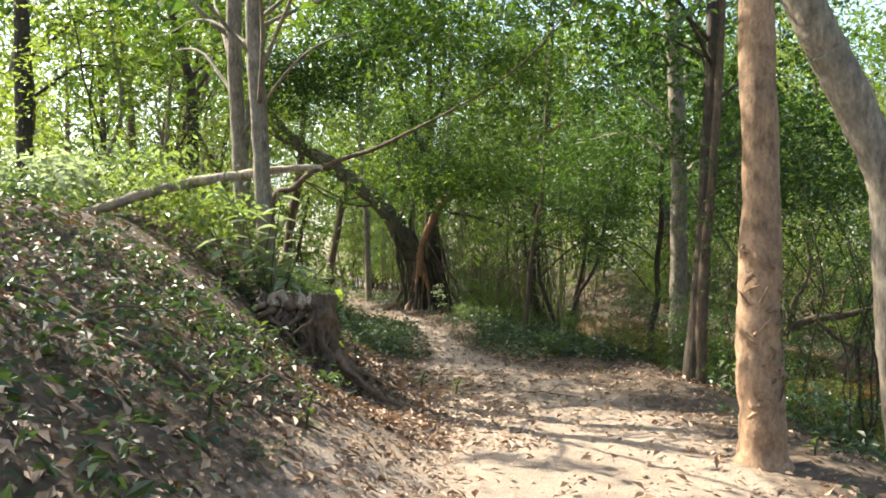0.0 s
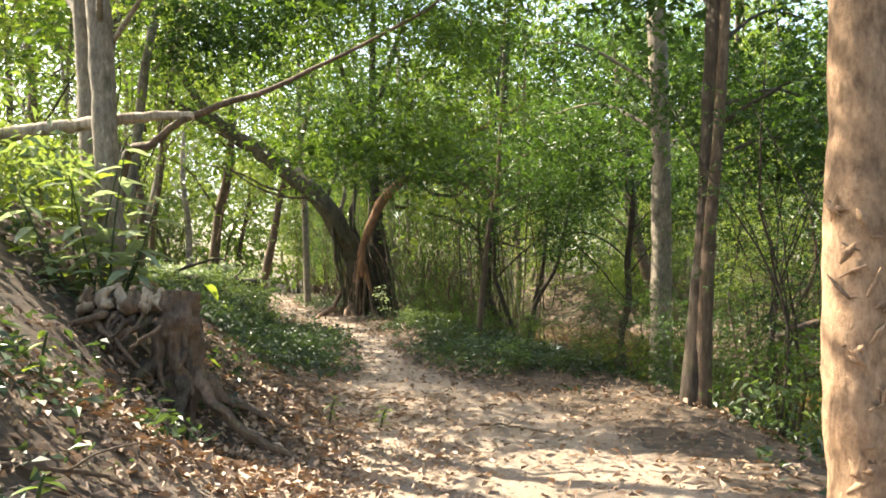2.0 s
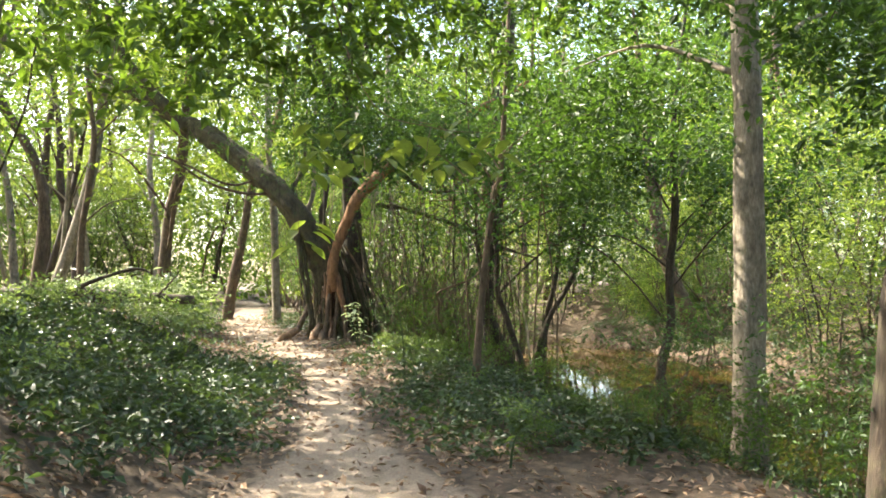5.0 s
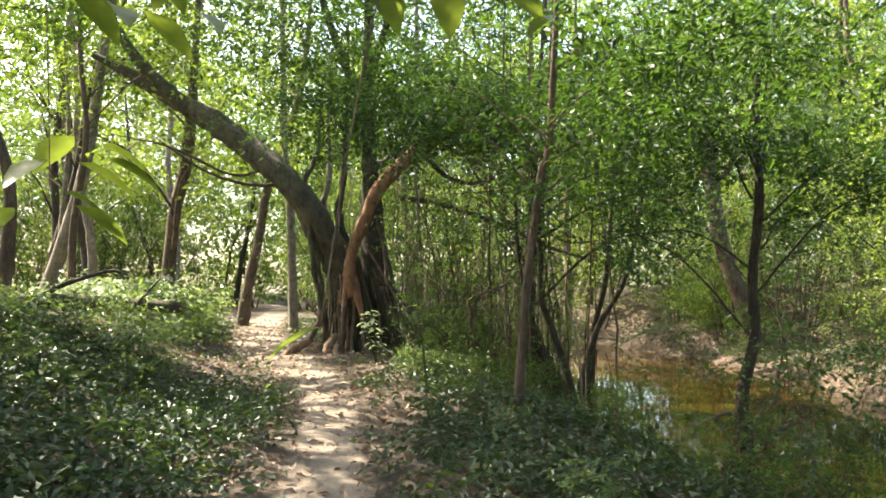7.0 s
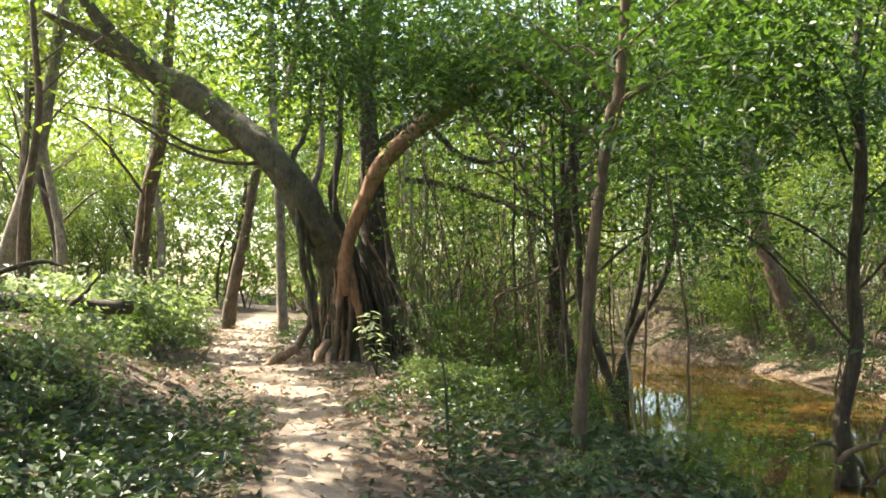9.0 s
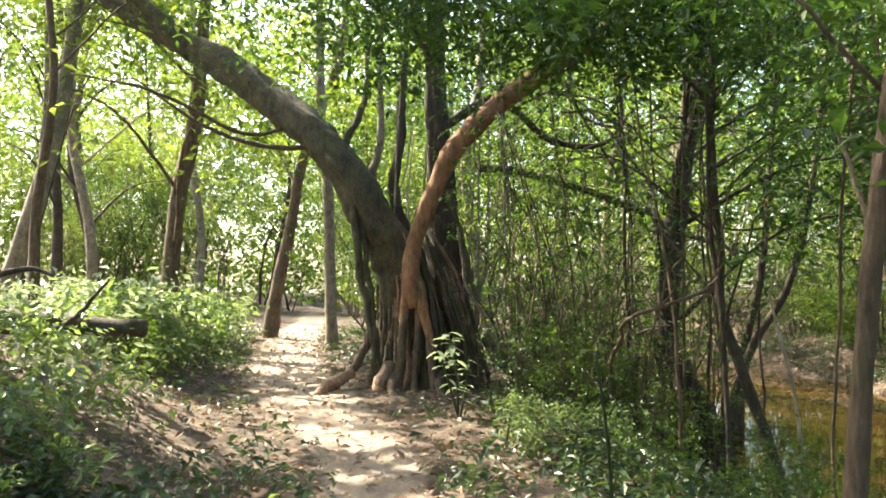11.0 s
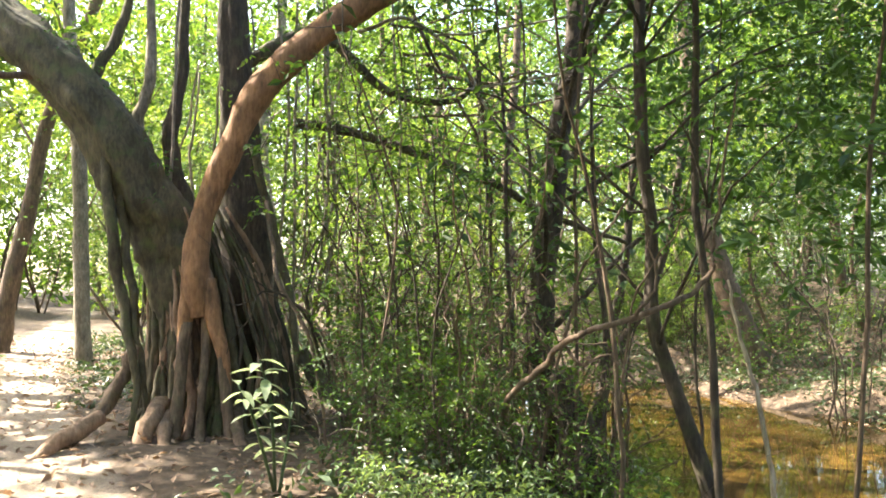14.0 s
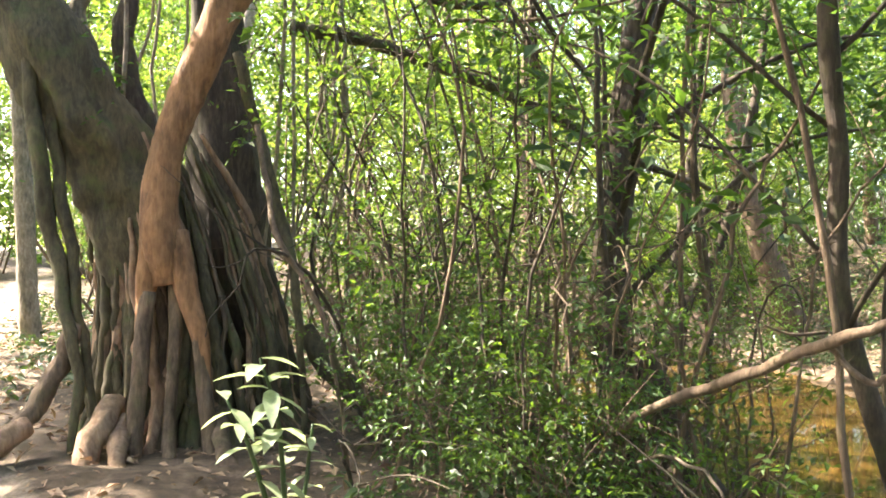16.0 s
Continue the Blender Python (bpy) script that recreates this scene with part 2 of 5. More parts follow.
def sprays(centres, count, reach, size, droop=0.25, slim=0.45, keep=None, dirs=None):
    """Twigs of alternate leaves round the centres."""
    n = len(centres)
    d = unit(rng.normal(0, 1, (n, 3)) * np.array([1, 1, 0.55]) + np.array([0, 0, -droop])) if dirs is None else dirs
    s = (np.arange(count) + 0.5) / count
    at = centres[:, None] + d[:, None] * (s[None, :, None] - 0.3) * reach + rng.normal(0, reach * 0.07, (n, count, 3))
    sd = unit(np.cross(d, np.array([0, 0, 1.0])) + rng.normal(0, 0.25, (n, 3)))
    sgn = np.where(np.arange(count) % 2, 1.0, -1.0)[None, :, None]
    al = d[:, None] * 0.55 + sd[:, None] * sgn + np.array([0, 0, -0.25]) + rng.normal(0, 0.35, (n, count, 3))
    at, al = at.reshape(-1, 3), al.reshape(-1, 3)
    if keep is not None:
        k = keep(at)
        at, al = at[k], al[k]
    return leaves(at, al, size * rng.uniform(0.6, 1.25, len(at)), slim)


# ---- ground ----
PATH_Y = [-12, 0, 5, 9, 13.5, 17, 19.5, 22.5, 27, 31, 38, 60]
PATH_X = [0.0, 0.2, 0.7, 0.85, 0.2, -0.2, -0.75, -2.0, -3.3, -4.1, -5.2, -9]
PATH_W = [1.2, 1.3, 1.7, 1.35, 0.34, 0.28, 0.42, 0.65, 0.55, 0.65, 0.5, 0.4]
NEAR_Y = [-40, 12, 14, 17, 20, 24, 27, 30, 34, 40, 60]
NEAR_X = [6.2, 5.8, 5.4, 4.5, 3.7, 3.6, 4.3, 4.9, 4.9, 2.0, -8]
FAR_Y = [-40, 20, 24, 28, 32, 35.5, 40, 60]
FAR_X = [9.8, 9.4, 9.1, 8.8, 8.3, 7.4, 5.6, -4]
WATER_Z = -0.8


def path_distance(x, y):
    return np.abs(x - np.interp(y, PATH_Y, PATH_X)) / np.interp(y, PATH_Y, PATH_W)


def height(x, y):
    x, y = np.asarray(x, float), np.asarray(y, float)
    z = 0.22 * smooth((y - 12) / 12)
    lin = np.clip((-0.05 - x) / 3.7, 0, 1)
    bank = 2.05 * (0.6 * lin + 0.4 * smooth(lin)) * (1 - smooth((y - 9.3) / 3.6)) * smooth((y + 6) / 6)
    left = (0.85 - 0.45 * smooth((y - 21) / 5)) * smooth((np.interp(y, PATH_Y, PATH_X) - 0.7 - x) / 3.2) * smooth((y - 8.5) / 4)
    hollow = 0.22 * np.exp(-((x + 1.05) ** 2 / 0.45 + (y - 7.7) ** 2 / 0.5))
    z = z + bank + left - hollow
    d = x - np.interp(y, NEAR_Y, NEAR_X)
    f = x - np.interp(y, FAR_Y, FAR_X)
    down = smooth((d + 3.0) / 2.9)
    z = z * (1 - down) + down * (WATER_Z - 0.08 - 0.55 * np.clip(d, 0, 1.6))
    rise = smooth((f + 1.4) / 1.6)
    f = f + 0.35 * np.sin(1.1 * y + 0.5) + 0.2 * np.sin(2.7 * y + 0.8 * x)
    far = WATER_Z - 0.03 + (0.35 + 0.25 * np.sin(0.8 * y)) * smooth(f / 0.9) + 1.55 * smooth(np.clip(f - 0.1, 0, 9) / 5.5) + 0.09 * np.sin(2.3 * x + 1.9 * y) * np.sin(1.9 * x - 2.6 * y) * smooth(f)
    z = np.where(f > -1.4, z * (1 - rise) + rise * far, z)
    b = 0.05 * np.sin(1.7 * x + 0.6 * y) * np.sin(1.3 * y - 0.5 * x) + 0.03 * np.sin(4.1 * x + 2.0) * np.sin(3.7 * y + 1.1 * x)
    return z + b * (0.4 + 0.6 * smooth(path_distance(x, y) - 0.7))


def spread(lo, hi, step, reach, grow=1.35):
    v = list(np.arange(lo, hi + step, step))
    s = step
    while v[-1] < reach:
        s *= grow
        v.append(v[-1] + s)
    s = step
    while v[0] > -reach:
        s *= grow
        v.insert(0, v[0] - s)
    return np.array(v)


gx, gy = spread(-9, 13, 0.12, 900), spread(-1.5, 36, 0.14, 900)
X, Y = np.meshgrid(gx, gy)
Z = height(X, Y) + rng.normal(0, 0.008, X.shape)
i, j = np.meshgrid(np.arange(len(gy) - 1), np.arange(len(gx) - 1), indexing="ij")
w = len(gx)
ground = new("ground", mesh("ground", np.stack([X, Y, Z], -1).reshape(-1, 3), np.stack([i * w + j, i * w + j + 1, (i + 1) * w + j + 1, (i + 1) * w + j], -1).reshape(-1, 4), SOIL))
tagged(ground, "brown forest soil with a trodden sandy footpath", "ground", kind="structure")
att = ground.data.attributes.new("trodden", "FLOAT", "POINT")
att.data.foreach_set("value", (1 - smooth((path_distance(X, Y) - 0.55) / 0.8)).ravel().astype(np.float32))

wy = np.linspace(-40, 60, 80)
wl, wr = np.interp(wy, NEAR_Y, NEAR_X) - 0.6, np.interp(wy, FAR_Y, FAR_X) + 0.8
V = np.stack([np.stack([wl + (wr - wl) * s, wy, np.full_like(wy, WATER_Z)], -1) for s in np.linspace(0, 1, 5)], 1).reshape(-1, 3)
i, j = np.meshgrid(np.arange(79), np.arange(4), indexing="ij")
water = new("water", mesh("water", V, np.stack([i * 5 + j, i * 5 + j + 1, (i + 1) * 5 + j + 1, (i + 1) * 5 + j], -1).reshape(-1, 4), WATER))
tagged(water, "still muddy orange-brown stream reflecting trees", "stream", kind="structure")

# Gaps in the canopy: where the sun reaches the ground (x, y, half-width across, half-length).
GAPS = [(0.5, 4.8, 1.0, 0.55), (1.2, 6.8, 1.3, 0.5), (2.1, 5.9, 0.9, 0.6), (-0.4, 6.6, 0.5, 0.5), (-3.2, 9.6, 1.2, 1.1), (-1.9, 8.2, 0.8, 0.7), (-4.8, 10.5, 1.6, 1.2), (-0.7, 7.3, 0.9, 0.7), (-0.3, 8.5, 0.7, 0.4), (-0.1, 7.6, 1.0, 0.8), (-1.3, 6.2, 0.6, 0.5), (-6.5, 9.0, 1.4, 1.0),
        (-3.6, 28.8, 1.4, 1.5), (-4.4, 33.0, 1.6, 2.0), (-2.2, 27.6, 0.8, 0.8), (-0.05, 20.7, 0.3, 0.3), (-6.5, 27.0, 2.0, 1.6), (-4.5, 24.0, 1.4, 1.2), (-3.2, 19.8, 1.3, 1.3), (-5.5, 22.3, 1.9, 1.5), (-7.5, 24.5, 1.8, 1.6), (-2.4, 8.6, 1.7, 1.3), (-4.0, 8.8, 1.7, 1.3), (-4.4, 17.4, 1.0, 0.9), (-6.6, 19.6, 1.6, 1.2), (-4.2, 21.4, 1.2, 1.0), (10.2, 28.0, 0.9, 0.6), (8.6, 25.4, 0.8, 0.6), (0.26, 20.6, 0.3, 0.28), (0.55, 20.4, 0.3, 0.28), (0.8, 20.24, 0.25, 0.25), (0.9, 5.4, 0.8, 0.5), (1.7, 6.4, 0.9, 0.45), (-3.0, 25.4, 1.3, 1.2), (-5.2, 29.8, 2.0, 1.8), (-7.6, 22.0, 1.8, 1.6), (-3.0, 31.0, 1.2, 1.2), (-2.0, 19.4, 0.8, 0.6), (-1.6, 21.8, 0.6, 0.35), (-6.0, 32.0, 2.5, 2.5), (-8.5, 28.0, 2.5, 2.5), (-4.0, 36.0, 2.0, 2.0), (-9.0, 34.0, 3.0, 2.5), (-1.6, 7.2, 1.0, 0.7), (-2.7, 8.0, 1.2, 0.8), (-5.6, 25.4, 1.6, 1.4), (-0.1, 5.8, 0.8, 0.45), (1.3, 8.0, 1.2, 0.5), (0.4, 7.2, 1.0, 0.35), (2.2, 7.6, 0.9, 0.4), (-0.9, 7.0, 0.6, 0.3), (0.3, 4.2, 0.9, 0.4), (-0.5, 8.3, 0.9, 0.5), (-1.1, 7.5, 0.6, 0.4), (-0.9, 8.1, 1.1, 0.8), (-1.0, 20.0, 0.6, 0.3), (8.4, 30.6, 0.8, 0.7), (9.0, 28.4, 0.7, 0.6), (6.4, 27.5, 0.6, 0.6), (7.0, 24.0, 0.5, 0.5)]
DAPPLES = [(-0.5, 18.6, 2.2, 2.2), (-1.2, 21.2, 2.0, 1.5), (1.6, 21.0, 1.6, 1.4), (-1.9, 16.2, 1.2, 0.9), (-2.4, 23.4, 1.1, 1.1), (-0.6, 22.4, 0.9, 0.6), (0.0, 15.4, 0.6, 0.5), (-2.6, 18.5, 1.6, 1.6), (-0.2, 8.8, 1.2, 0.7), (-1.4, 5.4, 1.0, 1.0), (9.6, 26.5, 1.1, 1.6), (2.0, 24.0, 1.6, 1.6)]


def shaded(p):
    """True where a leaf may hang; false where it would close a gap that lets the sun through."""
    gxy = p[:, :2] - (p[:, 2:3] - 0.2) * np.array([[to_sun.x, to_sun.y]]) / to_sun.z
    keep = np.ones(len(p), bool)
    for a, b, ra, rb in GAPS:
        e = ((gxy[:, 0] - a) / ra) ** 2 + ((gxy[:, 1] - b) / rb) ** 2
        keep &= (e > 1) | (rng.random(len(p)) < 0.04)
    fleck = np.sin(8.3 * gxy[:, 0] + 1.3 * np.sin(3.1 * gxy[:, 1])) * np.sin(9.1 * gxy[:, 1] + 1.7 * np.sin(2.7 * gxy[:, 0])) > -0.12
    for a, b, ra, rb in DAPPLES:
        keep &= (((gxy[:, 0] - a) / ra) ** 2 + ((gxy[:, 1] - b) / rb) ** 2 > 1) | fleck
    return keep


def in_gap(x, y, top, margin):
    """Whether a plant of that height would stand in the way of the sun on its way to a gap."""
    for z in np.arange(1.5, top, 0.7):
        px, py = x - z * to_sun.x / to_sun.z, y - z * to_sun.y / to_sun.z
        for a, b, ra, rb in GAPS:
            if ((px - a) / (ra + margin)) ** 2 + ((py - b) / (rb + margin)) ** 2 < 1:
                return True
    return False


# ---- trees ----
def tree(name, base, trunk, radii, bark, label, limbs=(), crown=None, sides=12, group="", ribs=0.0, per=8):
    """trunk and limbs are curves in world coordinates; crown: (leaf material, list of (centre, radii, sprays, leaf size))."""
    base = np.array(base, float)
    t = thing(name, base, label, "tree", group)
    part("trunk", tube(np.array(trunk) - base, radii, sides, per, 0.04, ribs, 0, 0.14, 0.2), bark, t)
    for pts, rad in limbs:
        part("limb", tube(np.array(pts) - base, rad, 8, 6, 0.06, 0, 0.012), bark, t)
    if crown:
        mat, clumps = crown
        c = []
        for centre, rr, n, size in clumps:
            p = unit(rng.normal(0, 1, (n, 3))) * rng.random((n, 1)) ** 0.45 * np.array(rr) + np.array(centre)
            c.append(sprays(p, 8, size * 4.6, size, keep=shaded))
        V, F = join(c)
        tagged(part("crown", (V - base, F), mat, t, soft=False), kind="stuff")
    return t


def canopy_tree(x, y, h, r, bark, leaf, label, lean=(0, 0), sprays_n=260, size=0.2, low=0.5, spread_r=2.6, group="forest trees", trunk=None, trunk_r=None, more=()):
    z = float(height(x, y)) - 0.1
    if trunk is None:
        trunk = [(x, y, z), (x + lean[0] * 0.25 + rng.normal(0, 0.2), y + lean[1] * 0.25 + rng.normal(0, 0.12), z + h * 0.2), (x + lean[0] * 0.4 + rng.normal(0, 0.28), y + lean[1] * 0.4 + rng.normal(0, 0.15), z + h * 0.4),
                 (x + lean[0] * 0.6 + rng.normal(0, 0.12), y + lean[1] * 0.6 + rng.normal(0, 0.1), z + h * 0.62), (x + lean[0], y + lean[1], z + h)]
    top = np.array(trunk[-1])
    curve = spline(trunk, 10)
    limbs, clumps = [], [(top, (spread_r * 0.7, spread_r * 0.7, h * 0.12), int(sprays_n * 0.3), size)]
    for p0, p2, n in more:                   # low leafy boughs
        p0, p2 = np.array(p0), np.array(p2)
        reach = np.linalg.norm(p2 - p0)
        limbs.append(([p0, (p0 + p2) / 2 + np.array([0, 0, 0.12 * reach]), p2], [r * 0.26, r * 0.16, r * 0.05]))
        clumps.append((p0 * 0.25 + p2 * 0.75, (reach * 0.5 + 0.2, 0.8, 0.7), int(n * (0.11 / min(size, 0.11)) ** 1.3), min(size, 0.11)))
    k = int(rng.integers(4, 7))
    for q in range(k):
        f = low + (0.95 - low) * (q + rng.random() * 0.7) / k
        p0 = curve[int(f * (len(curve) - 1))]
        a = rng.uniform(0, 6.28)
        reach = spread_r * rng.uniform(0.6, 1.15) * (1.2 - 0.5 * f)
        p2 = p0 + np.array([math.cos(a) * reach, math.sin(a) * reach, reach * rng.uniform(0.25, 0.8)])
        p1 = (p0 + p2) / 2 + np.array([0, 0, 0.18 * reach])
        limbs.append(([p0, p1, p2], [r * 0.28, r * 0.18, r * 0.05]))
        clumps.append((p2 * 0.75 + p1 * 0.25, (reach * 0.62, reach * 0.62, reach * 0.42), int(sprays_n * 0.7 / k), size))
    return tree("tree", trunk[0], trunk, trunk_r or [r * 1.35, r * 1.05, r * 0.9, r * 0.75, r * 0.35], bark, label, limbs, (leaf, clumps), group=group)


# Trees that stand by the path.
canopy_tree(2.38, 5.95, 11, 0.15, BARK_TAN, LEAF_MID, "slender tree with smooth tan scarred bark", low=0.78, group="",
            trunk=[(2.42, 5.95, -0.12), (2.40, 5.95, 0.12), (2.37, 5.95, 0.8), (2.39, 5.95, 1.55), (2.40, 5.95, 2.45), (2.38, 5.95, 3.5), (2.45, 6.05, 6), (2.3, 6.2, 10.5)],
            trunk_r=[0.28, 0.19, 0.158, 0.152, 0.138, 0.128, 0.11, 0.04])
canopy_tree(2.75, 4.4, 9, 0.13, BARK_GREY, LEAF_MID, "leaning tree with mottled grey-brown bark", low=0.75, group="",
            trunk=[(2.62, 4.3, -0.2), (2.52, 4.3, 0.6), (2.45, 4.3, 1.3), (2.43, 4.3, 1.9), (2.28, 4.3, 2.32), (2.12, 4.3, 2.66), (1.95, 4.3, 3.0), (1.0, 4.6, 5.2), (0.3, 5.0, 8.0)],
            trunk_r=[0.15, 0.11, 0.10, 0.10, 0.105, 0.115, 0.10, 0.08, 0.03])
twin = canopy_tree(3.24, 10.3, 10, 0.1, BARK_DARK, LEAF_DARK, "thin dark twin-stemmed tree", low=0.6, group="", more=[((3.42, 10.3, 2.4), (5.4, 11.6, 2.6), 200), ((3.5, 10.3, 3.0), (6.2, 12.6, 3.0), 220), ((3.5, 10.3, 3.2), (4.4, 12.8, 3.6), 200), ((3.5, 10.3, 2.8), (5.0, 9.6, 3.2), 160), ((3.5, 10.3, 3.6), (5.0, 11.2, 4.2), 120), ((3.54, 10.3, 4.2), (2.4, 11.4, 4.8), 120), ((3.55, 10.3, 5.0), (1.2, 12.2, 5.6), 170), ((3.55, 10.3, 5.0), (5.4, 12.0, 5.6), 150)],
            trunk=[(3.22, 10.3, -0.35), (3.24, 10.3, 0.0), (3.36, 10.3, 1.28), (3.46, 10.3, 2.76), (3.54, 10.3, 4.1), (3.55, 10.3, 5.0), (3.7, 10.5, 9.0)], trunk_r=[0.16, 0.125, 0.11, 0.105, 0.095, 0.08, 0.03])
part("trunk", tube(np.array([(3.31, 10.22, -0.3), (3.32, 10.2, 0.2), (3.36, 10.18, 1.4), (3.5, 10.2, 2.8), (3.6, 10.22, 4.2), (3.75, 10.3, 6.5)]) - np.array(twin.location), [0.1, 0.075, 0.065, 0.06, 0.055, 0.03], 9, 7, 0.06), BARK_BROWN, twin, "brown second stem")
canopy_tree(4.11, 13.85, 12, 0.14, BARK_GREY, LEAF_DARK, "straight pale grey tree beside the stream", low=0.7, group="", more=[((4.11, 13.85, 3.4), (6.2, 15.0, 4.4), 240), ((4.11, 13.85, 4.4), (5.2, 16.0, 5.2), 220), ((4.11, 13.85, 4.0), (2.4, 15.0, 5.0), 220), ((4.11, 13.85, 2.9), (5.8, 16.9, 3.3), 170), ((4.11, 13.85, 3.4), (2.8, 16.0, 4.0), 170)],
            trunk=[(4.11, 13.85, -0.6), (4.11, 13.85, 0.17), (4.15, 13.85, 2.9), (4.09, 13.85, 5.25), (4.05, 13.85, 6.2), (4.09, 13.85, 11)], trunk_r=[0.21, 0.162, 0.14, 0.134, 0.115, 0.04])
canopy_tree(-2.5, 10.0, 11, 0.1, BARK_GREY, LEAF_MID, "slim grey tree on the bank", low=0.55, group="",
            trunk=[(-2.5, 10.0, 0.9), (-2.52, 10, 1.3), (-2.55, 10, 2.36), (-2.62, 10, 3.44), (-2.67, 10, 4.9), (-2.7, 10.2, 10)], trunk_r=[0.13, 0.105, 0.1, 0.095, 0.09, 0.03])
canopy_tree(-1.98, 9.0, 11, 0.1, BARK_GREY, LEAF_DARK, "slim grey-brown tree on the bank", low=0.6, group="", more=[((-2.2, 9, 4.2), (-0.4, 10.6, 4.9), 170), ((-2.2, 9, 4.6), (0.8, 11.0, 5.4), 190), ((-2.2, 9, 4.0), (-3.8, 10.6, 4.6), 140)],
            trunk=[(-1.95, 9.0, 0.6), (-1.99, 9, 1.2), (-2.05, 9, 2.28), (-2.11, 9, 3.25), (-2.19, 9, 4.55), (-2.3, 9.1, 9.5)], trunk_r=[0.14, 0.11, 0.1, 0.095, 0.085, 0.03])
canopy_tree(-6.05, 19, 11, 0.15, BARK_DARK, LEAF_LIGHT, "forked dark tree on the bank", low=0.5, group="", trunk=[(-6.0, 19, 0.3), (-6.04, 19, 2.46), (-6.06, 19, 5.3), (-6.28, 19, 6.6), (-6.65, 19, 8), (-7, 19, 11)], trunk_r=[0.2, 0.15, 0.14, 0.1, 0.08, 0.03])
canopy_tree(-7.9, 15, 12, 0.15, BARK_DARK, LEAF_MID, "straight dark tree on the bank", low=0.5, group="", trunk=[(-7.9, 15, 0.4), (-7.95, 15, 3), (-8, 15, 4.6), (-8.06, 15, 6.6), (-8.1, 15, 12)], trunk_r=[0.2, 0.16, 0.15, 0.14, 0.04])
canopy_tree(2.82, 23.4, 10, 0.13, BARK_DARK, LEAF_DARK, "dark multi-stemmed tree on the stream bank", low=0.3, group="", size=0.12, sprays_n=420,
            more=[((2.7, 23.4, 2.2), (5.4, 22.6, 3.0), 150), ((2.8, 23.4, 3.0), (5.2, 25.4, 4.2), 170), ((2.8, 23.4, 2.6), (5.8, 27.4, 3.4), 170), ((2.8, 23.4, 3.4), (4.6, 21.4, 5.0), 150), ((3.0, 23.4, 4.2), (6.2, 24.2, 5.4), 160), ((3.0, 23.4, 4.0), (3.6, 26.0, 6.0), 150), ((3.0, 23.4, 6.0), (2.0, 21.8, 7.6), 300), ((3.1, 23.4, 6.5), (0.8, 22.6, 8.0), 300)],
            trunk=[(2.95, 23.4, -0.7), (2.82, 23.4, -0.18), (2.6, 23.4, 0.64), (2.63, 23.4, 1.45), (2.72, 23.4, 2.26), (2.84, 23.4, 3.1), (3.03, 23.4, 4.2), (3.3, 23.5, 9)], trunk_r=[0.27, 0.22, 0.16, 0.14, 0.13, 0.12, 0.11, 0.03])
canopy_tree(2.9, 20.7, 9, 0.05, BARK_DARK, LEAF_DARK, "slender brown tree leaning over the bank", low=0.35, group="", size=0.085, more=[((2.46, 20.9, 2.6), (4.4, 20.2, 3.2), 130), ((2.5, 20.9, 3.4), (4.2, 19.2, 4.4), 130), ((2.5, 20.9, 3.0), (5.2, 21.4, 3.6), 110), ((2.5, 20.9, 3.4), (0.6, 19.6, 4.2), 300), ((2.5, 20.9, 3.9), (-1.2, 20.2, 4.6), 330), ((2.5, 20.9, 3.2), (1.8, 18.6, 3.9), 240), ((2.6, 20.9, 4.3), (-2.6, 19.4, 5.3), 300), ((2.6, 20.9, 4.3), (4.6, 18.6, 4.6), 280), ((2.5, 20.9, 3.2), (0.2, 18.2, 3.5), 240), ((2.5, 20.9, 3.3), (-0.9, 18.8, 3.8), 240)],
            trunk=[(3.05, 20.7, -0.75), (2.95, 20.8, -0.1), (2.7, 20.9, 0.73), (2.53, 20.9, 1.24), (2.53, 20.9, 1.85), (2.46, 20.9, 2.6), (2.5, 20.9, 4.2), (2.9, 21, 8.5)], trunk_r=[0.09, 0.07, 0.052, 0.048, 0.046, 0.044, 0.04, 0.015])
# Bright green foliage in shade; the shade is put into the dark leaf colour.
canopy_tree(1.72, 16.5, 8, 0.045, BARK_BROWN, LEAF_DARK, "slim young tree beside the footpath, leaves darkened as if shaded", low=0.5, group="", size=0.1, sprays_n=120, spread_r=1.6,
            more=[((1.95, 16.5, 2.3), (1.9, 15.3, 2.5), 26), ((1.98, 16.5, 2.6), (2.9, 16.0, 2.9), 60), ((2.0, 16.5, 2.9), (2.6, 17.4, 3.3), 90), ((2.0, 16.5, 3.0), (3.2, 15.6, 3.4), 80)],
            trunk=[(1.7, 16.5, -0.1), (1.73, 16.5, 0.3), (1.76, 16.5, 0.75), (1.80, 16.5, 1.2), (1.86, 16.5, 1.76), (1.97, 16.5, 2.55), (2.08, 16.5, 3.2), (2.3, 16.6, 7.5)], trunk_r=[0.075, 0.052, 0.046, 0.044, 0.042, 0.04, 0.036, 0.012])
